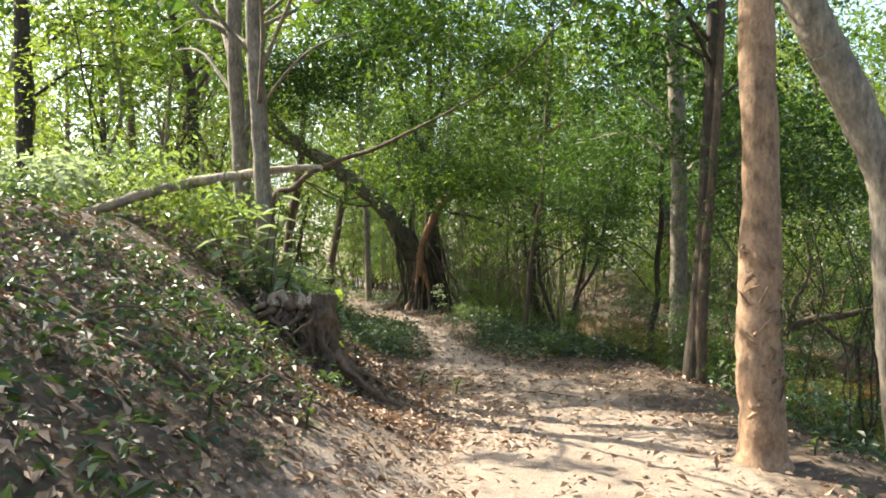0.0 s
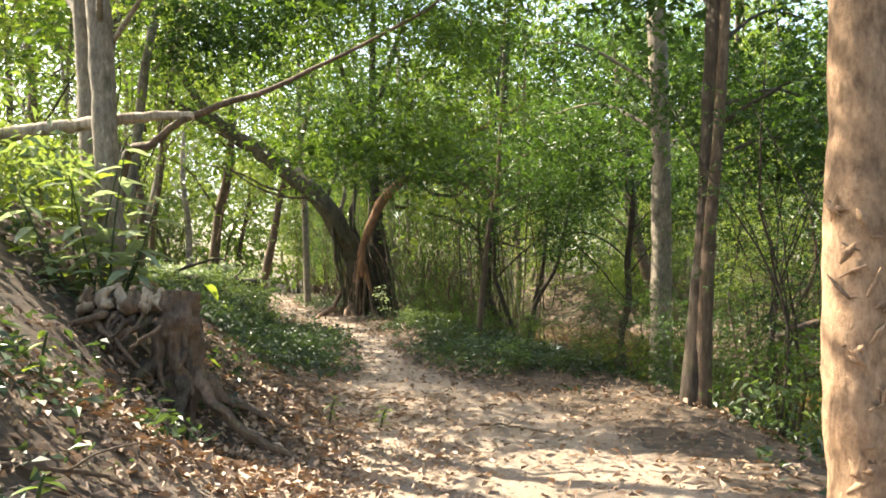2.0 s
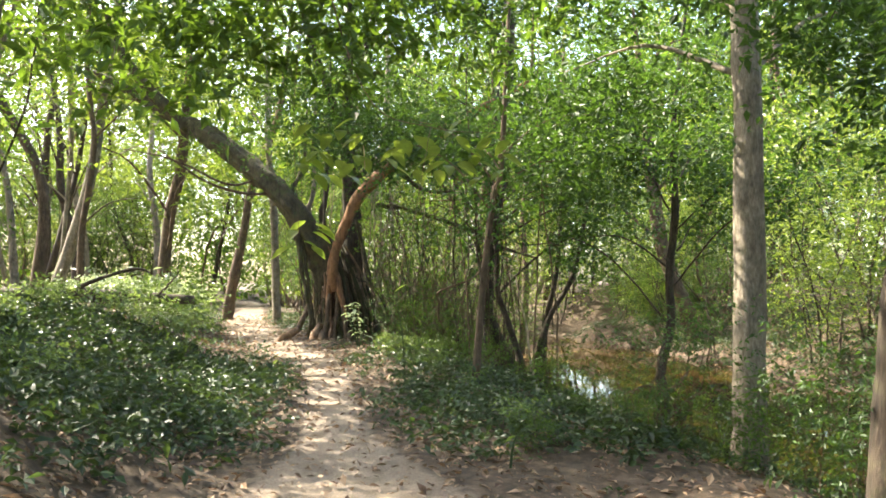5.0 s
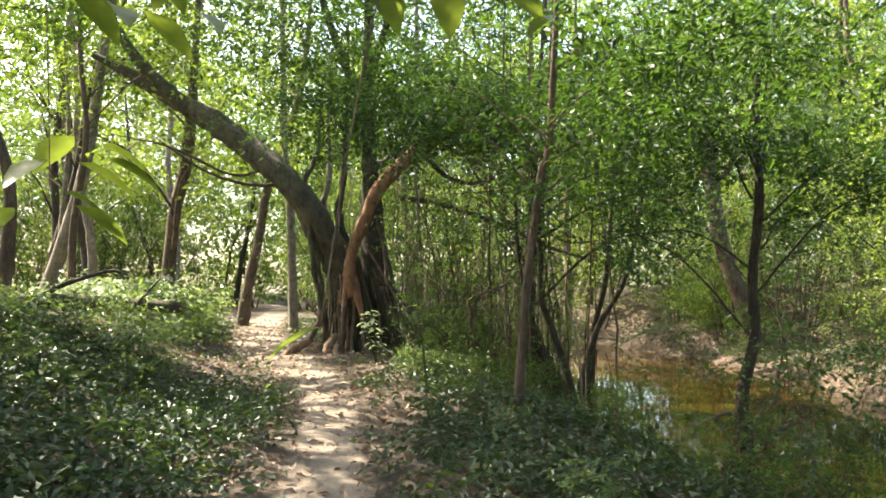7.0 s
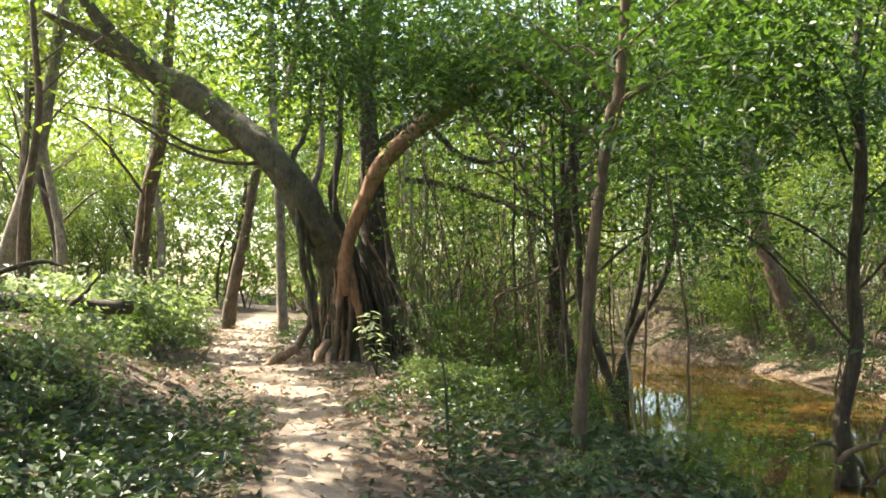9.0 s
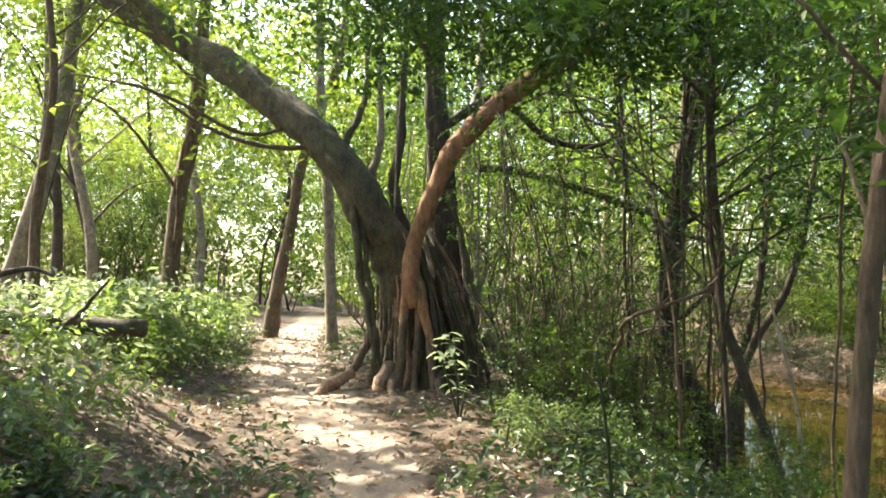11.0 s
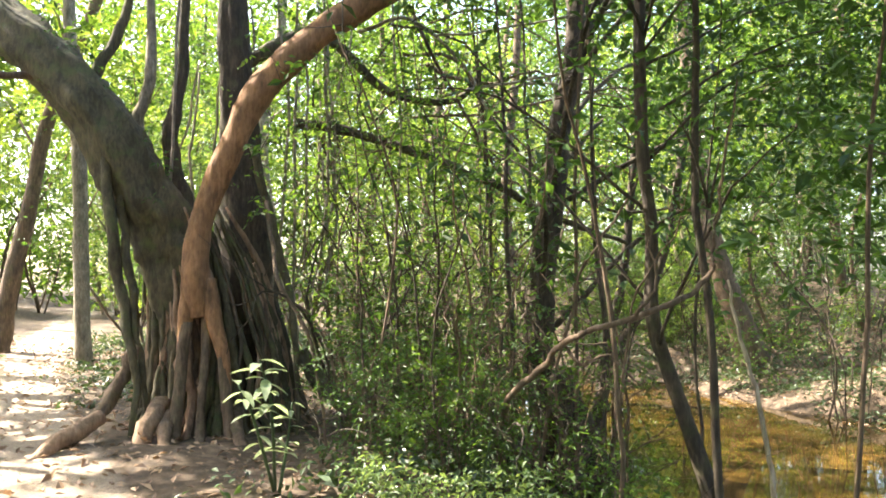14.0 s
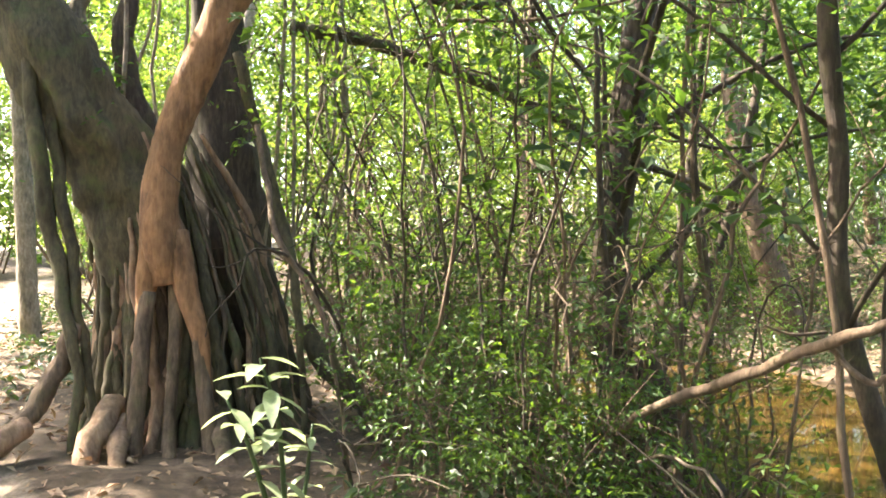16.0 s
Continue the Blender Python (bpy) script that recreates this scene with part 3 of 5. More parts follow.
canopy_tree(5.2, 19.5, 7, 0.07, BARK_DARK, LEAF_DARK, "dark crooked tree standing in the stream", low=0.35, group="", size=0.12, sprays_n=320, spread_r=2.2,
            more=[((5.3, 19.5, 2.2), (6.8, 18.6, 3.2), 200), ((5.3, 19.5, 2.6), (4.0, 18.4, 3.6), 180), ((5.35, 19.5, 3.0), (6.6, 20.8, 3.8), 180), ((5.4, 19.5, 3.4), (5.0, 17.6, 4.8), 200), ((5.4, 19.5, 1.9), (6.4, 20.6, 2.4), 60)],
            trunk=[(5.05, 19.5, -1.4), (5.15, 19.5, -0.8), (5.12, 19.5, -0.1), (5.3, 19.5, 0.7), (5.28, 19.5, 1.5), (5.4, 19.5, 2.6), (5.4, 19.5, 4.2), (5.8, 19.6, 7)], trunk_r=[0.16, 0.12, 0.085, 0.075, 0.07, 0.065, 0.05, 0.02])
for dx, lean in ((0.0, 1.3), (0.25, 0.5)):
    bx = 3.9 + dx
    canopy_tree(bx, 25.4 + dx, 6, 0.05, BARK_DARK, LEAF_DARK, "dark crooked stem leaning over the stream", low=0.5, group="stems leaning over the stream", size=0.11, sprays_n=150, spread_r=1.5,
                trunk=[(bx, 25.4 + dx, float(height(bx, 25.4 + dx)) - 0.2), (bx + lean * 0.3, 25.4 + dx, 0.4), (bx + lean * 0.75, 25.3 + dx, 1.5), (bx + lean * 1.0, 25.2 + dx, 3.0), (bx + lean * 1.3, 25.2, 6.0)], trunk_r=[0.11, 0.07, 0.06, 0.05, 0.02])
canopy_tree(9.9, 30.5, 10, 0.24, BARK_BROWN, LEAF_DARK, "trunk leaning over the stream from the far bank", low=0.5, group="",
            trunk=[(10.1, 30.5, -0.7), (9.9, 30.5, -0.3), (9.37, 30.5, 0.93), (8.81, 30.5, 2.65), (8.52, 30.5, 4.8), (8.3, 30.5, 7.1), (8, 30.5, 10)], trunk_r=[0.36, 0.31, 0.25, 0.22, 0.2, 0.15, 0.04])
canopy_tree(-4.5, 31, 12, 0.12, BARK_BROWN, LEAF_LIGHT, "slim tree leaning over the footpath", low=0.5, group="", trunk=[(-4.6, 31, 0.1), (-4.48, 31, 1.16), (-4.13, 31, 2.9), (-3.85, 31, 4.4), (-3.0, 31, 7), (-2.6, 31, 11)], trunk_r=[0.2, 0.15, 0.13, 0.12, 0.1, 0.03])
canopy_tree(-5.4, 27, 12, 0.14, BARK_BROWN, LEAF_LIGHT, "leafy tree wrapped in climbing vines", low=0.3, group="", trunk=[(-5.5, 27, 0.1), (-5.37, 27, 1.44), (-5.21, 27, 3.12), (-4.88, 27, 5.05), (-4.6, 27, 11)], trunk_r=[0.22, 0.16, 0.15, 0.13, 0.03])
canopy_tree(-2.65, 28.2, 12, 0.1, BARK_GREY, LEAF_MID, "slim pale tree beside the footpath", low=0.5, group="", trunk=[(-2.62, 28.2, 0.1), (-2.67, 28.2, 0.97), (-2.74, 28.2, 3.2), (-2.91, 28.2, 5.4), (-3, 28.2, 11)], trunk_r=[0.15, 0.11, 0.1, 0.09, 0.03])

near_tree = bpy.data.objects["tree"]
for k in range(64):
    z, a = rng.uniform(0.35, 1.65), rng.uniform(-3.0, 0.2)
    r = 0.152 if z > 1.2 else 0.16
    c = np.array([2.385 + r * math.cos(a) - near_tree.location.x, 5.95 + r * math.sin(a) - near_tree.location.y, z - near_tree.location.z])
    w = np.array([-math.sin(a), math.cos(a), 0]) * rng.uniform(0.012, 0.06)
    up = np.array([0, 0, rng.uniform(-0.06, 0.07)])
    part("scar", tube([c - w - up, c + np.array([math.cos(a), math.sin(a), 0]) * 0.004, c + w + up], [0.004, rng.uniform(0.006, 0.022), 0.004], 6, 4, 0.3), [BARK_ROOT, BARK_TAN, BARK_ROOT, BARK_TAN, BARK_BROWN][k % 5], near_tree, "rough dark bark scar")

# Fig tree with props and buttress roots.
FIG = (-0.55, 23.3, 0.2)


def fig_tree():
    t = thing("fig_tree", FIG, "old strangler fig with forked trunk and aerial roots", "tree")
    o = np.array(FIG)

    def limb(name, pts, rad, mat, sides=14, label="", ribs=0.0, wander=0.0):
        return part(name, tube(np.array(pts) - o, rad, sides, 10 if sides > 11 else 7, 0.03, ribs, wander, 0.16 if sides > 11 else 0.3 if sides > 5 else 0.0, 0.16 if sides > 11 else 0.1), mat, t, label)
    limb("trunk", [(-0.62, 23.4, -0.2), (-0.62, 23.4, 0.4), (-0.70, 23.38, 1.1), (-0.86, 23.3, 1.7), (-1.12, 23.2, 2.2), (-1.45, 23.15, 2.82), (-1.96, 23.35, 3.43), (-2.76, 23.75, 4.07), (-3.45, 24.1, 4.6), (-4.15, 24.5, 5.02), (-5.2, 24.9, 5.65), (-6.4, 25.0, 6.3)],
         [0.50, 0.42, 0.37, 0.33, 0.27, 0.235, 0.235, 0.23, 0.23, 0.18, 0.14, 0.05], BARK_FIG, 40, "", 0.07)
    limb("limb", [(-0.62, 22.82, 1.2), (-0.655, 22.8, 1.45), (-0.645, 22.82, 1.88), (-0.53, 22.84, 2.25), (-0.40, 22.85, 2.6), (-0.11, 22.85, 3.18), (0.46, 22.85, 3.76), (1.2, 22.88, 4.26), (1.9, 22.9, 4.75), (3.6, 22.9, 5.7)],
                [0.12, 0.125, 0.10, 0.10, 0.108, 0.128, 0.125, 0.118, 0.10, 0.05], BARK_RED, 22, "smooth reddish-brown limb")
    for pts, r, bark in [([(-0.58, 22.82, 1.5), (-0.50, 22.74, 1.15), (-0.42, 22.68, 0.85), (-0.39, 22.66, 0.62), (-0.37, 22.64, 0.45)], [0.085, 0.075, 0.05, 0.035, 0.02], BARK_RED), ([(-0.70, 22.82, 1.5), (-0.73, 22.78, 1.25), (-0.75, 22.76, 1.05), (-0.76, 22.76, 0.85)], [0.08, 0.07, 0.05, 0.015], BARK_RED),
                         ([(-0.73, 22.76, 1.15), (-0.77, 22.69, 0.62), (-0.79, 22.62, 0.3), (-0.82, 22.5, 0.03)], [0.055, 0.05, 0.05, 0.065], BARK_BROWN), ([(-0.43, 22.68, 0.9), (-0.39, 22.64, 0.5), (-0.35, 22.58, 0.25), (-0.3, 22.46, 0.03)], [0.045, 0.048, 0.05, 0.06], BARK_BROWN),
                         ([(-0.56, 22.8, 1.2), (-0.57, 22.72, 0.8), (-0.60, 22.64, 0.35), (-0.58, 22.5, 0.05)], [0.05, 0.04, 0.035, 0.045], BARK_BROWN)]:
        limb("root", pts, r, bark, 12)
    limb("trunk", [(-0.15, 23.9, -0.2), (-0.2, 23.9, 0.56), (-0.28, 23.9, 1.5), (-0.32, 23.9, 2.4), (-0.38, 23.9, 3.4), (-0.43, 23.9, 4.7), (-0.4, 24, 9)], [0.52, 0.40, 0.30, 0.22, 0.16, 0.13, 0.05], BARK_DARK, 30, "dark rear stem", 0.09)
    for pts, rad, bark in [([(-1.02, 23.6, 2.0), (-1.22, 23.6, 2.9), (-1.18, 23.6, 3.5), (-1.12, 23.7, 6)], [0.08, 0.06, 0.05, 0.02], BARK_GREY), ([(-0.75, 23.5, 1.9), (-0.94, 23.6, 2.8), (-0.86, 23.6, 3.5), (-0.8, 23.7, 6.5)], [0.1, 0.075, 0.06, 0.02], BARK_DARK),
                           ([(-1.5, 23.2, 2.85), (-1.62, 23.4, 3.3), (-1.4, 23.5, 3.9), (-1.3, 23.6, 5.2)], [0.07, 0.055, 0.045, 0.015], BARK_FIG), ([(-1.9, 23.3, 3.3), (-2.6, 23.2, 3.28), (-3.4, 23.0, 3.55), (-4.3, 23.0, 4.15)], [0.04, 0.032, 0.025, 0.012], BARK_BROWN),
                           ([(-4.0, 24.4, 4.9), (-4.7, 24.5, 5.5), (-5.5, 24.5, 6.5), (-6.1, 24.5, 7.8)], [0.18, 0.14, 0.11, 0.03], BARK_FIG), ([(-2.3, 23.5, 3.6), (-3.0, 23.4, 3.5), (-3.9, 22.7, 3.9), (-4.9, 22.6, 4.1)], [0.035, 0.026, 0.02, 0.01], BARK_BROWN)]:
        limb("limb", pts, rad, bark, 9, "", 0, 0.012)
    limb("limb", [(0.2, 24, 3.1), (0.72, 24, 3.05), (1.3, 24, 2.9), (1.86, 24, 2.72), (2.46, 24, 2.47), (2.9, 23.9, 2.2), (3.8, 23.9, 1.9)], [0.06, 0.055, 0.05, 0.05, 0.045, 0.04, 0.02], BARK_FIG, 8, "", 0, 0.01)
    limb("limb", [(-0.4, 24, 3.6), (0.4, 24.2, 4.1), (1.2, 24.2, 3.5), (1.9, 24.2, 3.45), (2.3, 24.3, 3.9)], [0.07, 0.06, 0.05, 0.035, 0.015], BARK_FIG, 8, "", 0, 0.01)
    for n in range(96):                      # roots fused round the foot of the trunk
        a, top, swing = rng.uniform(-3.35, 0.5), rng.uniform(0.7, 2.3), rng.normal(0, 0.10)
        zs = np.array([top, top * 0.72, top * 0.42, 0.32, 0.03])
        rad = np.interp(zs, [0, 0.4, 0.9, 1.6, 2.4], [0.66, 0.55, 0.50, 0.43, 0.26]) * (rng.uniform(0.96, 1.06) + np.array([0, 0, 0, 0.02, rng.uniform(0.05, 0.4)]))
        mid = np.interp(zs, [0, 0.9, 1.6, 2.4], [-0.50, -0.50, -0.62, -0.88])
        aa = a + swing * np.linspace(0, 1, 5) * 2
        g = rng.uniform(0.016, 0.042)
        pts = np.stack([mid + 1.08 * rad * np.cos(aa), 23.38 + 0.95 * rad * np.sin(aa), zs], -1)
        limb("root", pts, [g * 0.35, g * 0.8, g, g * 1.05, g * 1.4], (BARK_FIG, BARK_BROWN, BARK_FIG, BARK_ROOT)[n % 4], 7, "", 0, 0.010)
    for pts, r, bark in [([(-1.42, 23.0, 2.7), (-1.36, 22.95, 2.0), (-1.24, 22.88, 1.3), (-1.14, 22.75, 0.75), (-1.12, 22.6, 0.2)], 0.05, BARK_FIG), ([(-1.3, 23.0, 2.3), (-1.22, 22.92, 1.6), (-1.08, 22.85, 0.9), (-1.02, 22.7, 0.2)], 0.04, BARK_FIG),
                         ([(-1.12, 22.85, 0.95), (-1.3, 22.7, 0.55), (-1.5, 22.45, 0.3), (-1.75, 22.2, 0.2)], 0.06, BARK_BROWN), ([(-1.35, 22.6, 0.42), (-1.6, 22.3, 0.3), (-1.85, 22.0, 0.2)], 0.07, BARK_ROOT), ([(-0.92, 22.8, 0.5), (-1.0, 22.5, 0.3), (-1.08, 22.2, 0.18)], 0.085, BARK_ROOT), ([(-0.85, 22.75, 0.4), (-0.84, 22.45, 0.25), (-0.8, 22.15, 0.16)], 0.06, BARK_ROOT),
                         ([(-0.3, 22.8, 0.4), (-0.28, 22.4, 0.24), (0.0, 22.0, 0.16)], 0.055, BARK_BROWN), ([(0.25, 23.6, 0.8), (0.5, 23.3, 0.45), (0.85, 23.0, 0.2), (1.2, 22.8, 0.1)], 0.085, BARK_FIG), ([(-0.2, 23.2, 2.7), (0.02, 23.1, 1.8), (0.15, 22.9, 1.0), (0.2, 22.75, 0.2)], 0.04, BARK_FIG), ([(-0.1, 23.0, 2.2), (0.02, 22.6, 1.5), (0.3, 22.3, 1.0), (0.42, 22.2, 0.15)], 0.02, BARK_BROWN)]:
        limb("root", [*pts[:-1], (pts[-1][0], pts[-1][1], pts[-1][2] - 0.14)], [r * 0.9, r, r * 0.75, r * 0.4], bark, 9, "", 0, 0.010)
    for n in range(14):                      # thin hanging roots and vines
        x, y = rng.uniform(-0.9, 1.8), rng.uniform(22.6, 24.6)
        limb("hanging_root", [(x, y, rng.uniform(3.5, 5)), (x + rng.normal(0, 0.12), y, 2.4), (x + rng.normal(0, 0.15), y + 0.1, rng.uniform(0.3, 1.3))], [0.012, 0.016, 0.01], BARK_GREY, 5, "", 0, 0.02)
    # High limbs, and the first two clumps below, added to shade the thicket.
    for pts, rad in (([(-0.5, 23.9, 4.6), (-1.2, 23.4, 6.6), (-2.0, 22.8, 9.2)], [0.09, 0.07, 0.03]), ([(-0.42, 24.0, 5.4), (0.1, 24.0, 7.2), (0.8, 24.0, 9.4)], [0.09, 0.07, 0.03])):
        limb("limb", pts, rad, BARK_DARK, 9, "", 0, 0.012)
    cl = [((-2.0, 22.6, 8.8), (2.6, 2.2, 1.1), 380, 0.13), ((0.6, 24.0, 9.2), (2.6, 2.2, 1.1), 380, 0.13), ((-4.2, 24.4, 5.9), (2.2, 1.6, 0.8), 110, 0.1), ((2.0, 23.2, 5.6), (2.4, 2, 1.0), 220, 0.1), ((-0.5, 24.2, 6.3), (2.6, 2, 1.7), 380, 0.11), ((-2.6, 23.6, 6.6), (2.2, 2, 1.4), 240, 0.11), ((1.6, 23.6, 7.2), (2.4, 2, 1.4), 240, 0.11), ((1.6, 24.2, 3.6), (1.3, 0.9, 0.8), 70, 0.08), ((-1.9, 23.3, 3.4), (0.7, 0.35, 0.5), 26, 0.07), ((-3.3, 24.0, 4.6), (0.8, 0.4, 0.4), 30, 0.07), ((-1.0, 23.2, 2.4), (0.4, 0.4, 0.5), 14, 0.06), ((0.2, 23.3, 3.8), (0.7, 0.4, 0.5), 30, 0.07), ((1.3, 22.7, 4.2), (0.9, 0.4, 0.5), 80, 0.07), ((2.4, 22.8, 4.8), (0.9, 0.5, 0.6), 90, 0.08)]
    c = [sprays(unit(rng.normal(0, 1, (n, 3))) * rng.random((n, 1)) ** 0.4 * np.array(rr) + np.array(ce), 9, s * 5, s, keep=shaded) for ce, rr, n, s in cl]
    V, F = join(c)
    tagged(part("crown", (V - o, F), LEAF_DARK, t, soft=False), kind="stuff")
    return t


fig_tree()


# ---- fallen wood, stump ----
def wood(name, pts, radii, mat, label, category, extra=(), sides=10, wander=0.01):
    o = np.array(pts[0], float)
    t = thing(name, o, label, category)
    part("stem", tube(np.array(pts) - o, radii, sides, 8, 0.06, 0, wander, 0.2, 0.12), mat, t)
    for p, r in extra:
        part("branch", tube(np.array(p) - o, r, 7, 6, 0.08, 0, wander), mat, t)
    return t


wood("fallen_log", [(-4.9, 9.3, 1.95), (-4.18, 9.2, 2.1), (-3.19, 9.2, 2.41), (-2.34, 9.2, 2.56), (-1.87, 9.2, 2.62), (-1.4, 9.2, 2.64)], [0.07, 0.065, 0.06, 0.055, 0.045, 0.03], DEADWOOD, "bleached dead log propped on the bank", "log")
wood("fallen_log", [(-7.4, 19.8, 1.22), (-5.7, 19.8, 1.2), (-4.06, 19.8, 1.16), (-2.71, 19.8, 1.1)], [0.13, 0.12, 0.11, 0.08], BARK_DARK, "dark fallen log lying in low plants", "log",
     [([(-4.9, 19.8, 1.0), (-4.4, 19.5, 1.35), (-3.6, 19.4, 1.6), (-3.3, 19.4, 1.55)], [0.04, 0.035, 0.025, 0.01]), ([(-3.6, 19.8, 1.05), (-3.2, 19.6, 1.2), (-2.9, 19.5, 1.5)], [0.035, 0.025, 0.01])])


def bough():
    o = np.array((-1.95, 9.2, 1.3))
    t = thing("leafy_bough", o, "broken bough with leafy twigs hanging over the footpath", "branch")
    main = [(-2.1, 9.25, 1.0), (-1.95, 9.2, 2.23), (-1.68, 9.2, 2.41), (-1.44, 9.2, 2.59), (-0.55, 9.2, 2.95), (0.54, 9.2, 3.55), (1.17, 9.2, 4.15), (1.8, 9.3, 5.0)]
    part("stem", tube(np.array(main) - o, [0.045, 0.04, 0.038, 0.03, 0.02, 0.014, 0.010, 0.006], 8, 7, 0.08, 0, 0.014), BARK_BROWN, t)
    c = []
    for ce, rr, n, s in [((-0.5, 9.3, 2.85), (1.2, 0.5, 0.42), 190, 0.07), ((0.35, 9.2, 3.2), (0.9, 0.5, 0.5), 140, 0.075), ((-1.2, 9.6, 3.3), (1.0, 0.6, 0.75), 150, 0.07), ((0.2, 9.8, 4.2), (1.6, 0.8, 0.8), 190, 0.08), ((-0.4, 10.2, 3.6), (1.3, 0.7, 0.7), 170, 0.07), ((1.2, 9.7, 3.9), (0.8, 0.6, 0.6), 120, 0.075), ((-1.0, 9.6, 2.55), (0.7, 0.4, 0.35), 80, 0.085), ((-0.3, 9.7, 2.5), (0.8, 0.4, 0.4), 110, 0.085), ((0.3, 9.9, 2.6), (0.6, 0.4, 0.4), 80, 0.085), ((0.9, 10.4, 3.0), (0.9, 0.6, 0.6), 110, 0.085)]:
        p = unit(rng.normal(0, 1, (n, 3))) * rng.random((n, 1)) ** 0.5 * np.array(rr) + np.array(ce)
        c.append(sprays(p, 9, s * 4.5, s, keep=shaded))
    V, F = join(c)
    tagged(part("foliage", (V - o, F), LEAF_MID, t, soft=False), kind="stuff")


bough()


def stump():
    o = np.array((-1.25, 8.25, 0.45))
    t = thing("tree_stump", o, "dark rotten stump with a broken bleached top and exposed roots", "stump")
    part("body", tube(np.array([(-1.2, 8.22, 0.1), (-1.21, 8.22, 0.45), (-1.23, 8.22, 0.75), (-1.25, 8.22, 1.02), (-1.24, 8.23, 1.20)]) - o, [0.28, 0.19, 0.145, 0.14, 0.11], 34, 14, 0.06, 0.13, 0, 0.42, 0.11), BARK_BROWN, t)
    part("slab", tube(np.array([(-1.2, 8.26, 1.07), (-1.4, 8.26, 1.10), (-1.62, 8.3, 1.08), (-1.85, 8.36, 1.06), (-2.05, 8.42, 1.0)]) - o, [0.07, 0.10, 0.085, 0.095, 0.04], 26, 12, 0.08, 0.1, 0, 0.75, 0.10), BARK_BROWN, t, "rough broken root slab")
    for k in range(9):                       # splinters along the broken top
        a = -1.2 - 0.09 * k + rng.normal(0, 0.02)
        p = np.array([(a, 8.22 + rng.normal(0, 0.04), 1.08), (a + rng.normal(0, 0.03), 8.2, 1.15), (a + rng.normal(0.01, 0.04), 8.19, 1.17 + rng.uniform(0.0, 0.10))]) - o
        part("splinter", tube(p, [0.055, 0.04, 0.008], 8, 5, 0.2, 0.15, 0.008, 0.4, 0.06), DEADWOOD if k % 3 != 1 else BARK_BROWN, t, "bleached splinter")
    for k in range(26):                      # roots hanging from the slab over the dark hollow
        a, b = rng.uniform(-1.95, -1.3), rng.uniform(0.95, 1.1)
        e = a + rng.normal(0, 0.12)
        foot = max(float(height(e, 8.0)), b - rng.uniform(0.2, 0.6))
        p = np.array([(a, 8.25, b), (a + rng.normal(0, 0.05), 8.14, b * 0.8 + foot * 0.2), (e, 8.08 + rng.normal(0, 0.05), b * 0.3 + foot * 0.7), (e + rng.normal(0, 0.06), 8.02, foot)]) - o
        g = rng.uniform(0.008, 0.03)
        part("root", tube(p, [g, g * 1.1, g * 0.8, g * 0.4], 7, 5, 0.15, 0, 0.012), (BARK_DARK, BARK_BROWN, BARK_DARK, BARK_BROWN)[k % 4], t)
    for p, r, bark in [([(-1.12, 8.15, 0.62), (-0.9, 8.0, 0.40), (-0.6, 7.9, 0.2), (-0.3, 7.8, 0.06)], 0.05, BARK_BROWN), ([(-1.2, 8.1, 0.6), (-1.15, 7.9, 0.42), (-1.08, 7.7, 0.26), (-1.0, 7.5, 0.14)], 0.045, BARK_DARK), ([(-1.3, 8.15, 0.7), (-1.45, 7.98, 0.6), (-1.55, 7.8, 0.56), (-1.7, 7.65, 0.6)], 0.06, BARK_DARK), ([(-1.36, 8.15, 0.6), (-1.34, 7.98, 0.45), (-1.28, 7.85, 0.38)], 0.035, DEADWOOD),
                       ([(-1.1, 8.25, 0.6), (-0.8, 8.3, 0.38), (-0.4, 8.4, 0.16)], 0.045, BARK_BROWN), ([(-1.25, 8.2, 1.0), (-1.2, 8.1, 0.8), (-1.14, 8.06, 0.55)], 0.05, BARK_DARK), ([(-1.33, 8.18, 1.0), (-1.33, 8.1, 0.75), (-1.3, 8.02, 0.5)], 0.045, BARK_BROWN)]:
        part("root", tube(np.array(p) - o, [r, r * 0.8, r * 0.6, r * 0.25], 12, 8, 0.12, 0.14, 0.012, 0.45, 0.08), bark, t)


stump()


shoot_rng = np.random.default_rng(57)


def vine(pts, r, mat):
    o = np.array(pts[0], float)
    t = thing("vine", o, "thin bare woody vine tangled in the thicket", "vine", "thicket vines")
    stem = part("stem", tube(np.array(pts) - o, [r, r * 0.9, r * 0.6, r * 0.3], 5, 6, 0.05, 0, 0.02), mat, t)
    curve = spline(np.array(pts) - o, 8)
    kept = rng.bit_generator.state
    for f in shoot_rng.uniform(0.3, 0.95, 2 if r < 0.01 else 4):         # side shoots
        p, a, ln = curve[int(f * (len(curve) - 1))], shoot_rng.uniform(0, 6.28), shoot_rng.uniform(0.2, 0.75)
        d = np.array([math.cos(a), math.sin(a), shoot_rng.uniform(-0.1, 0.8)]) * ln
        shoot = tube([p, p + d * 0.5 + np.array([0, 0, shoot_rng.normal(0, 0.06)]), p + d], [r * 0.45, r * 0.3, 0.0015], 4, 4, 0.0)
        part("shoot", shoot, mat, stem)
    rng.bit_generator.state = kept


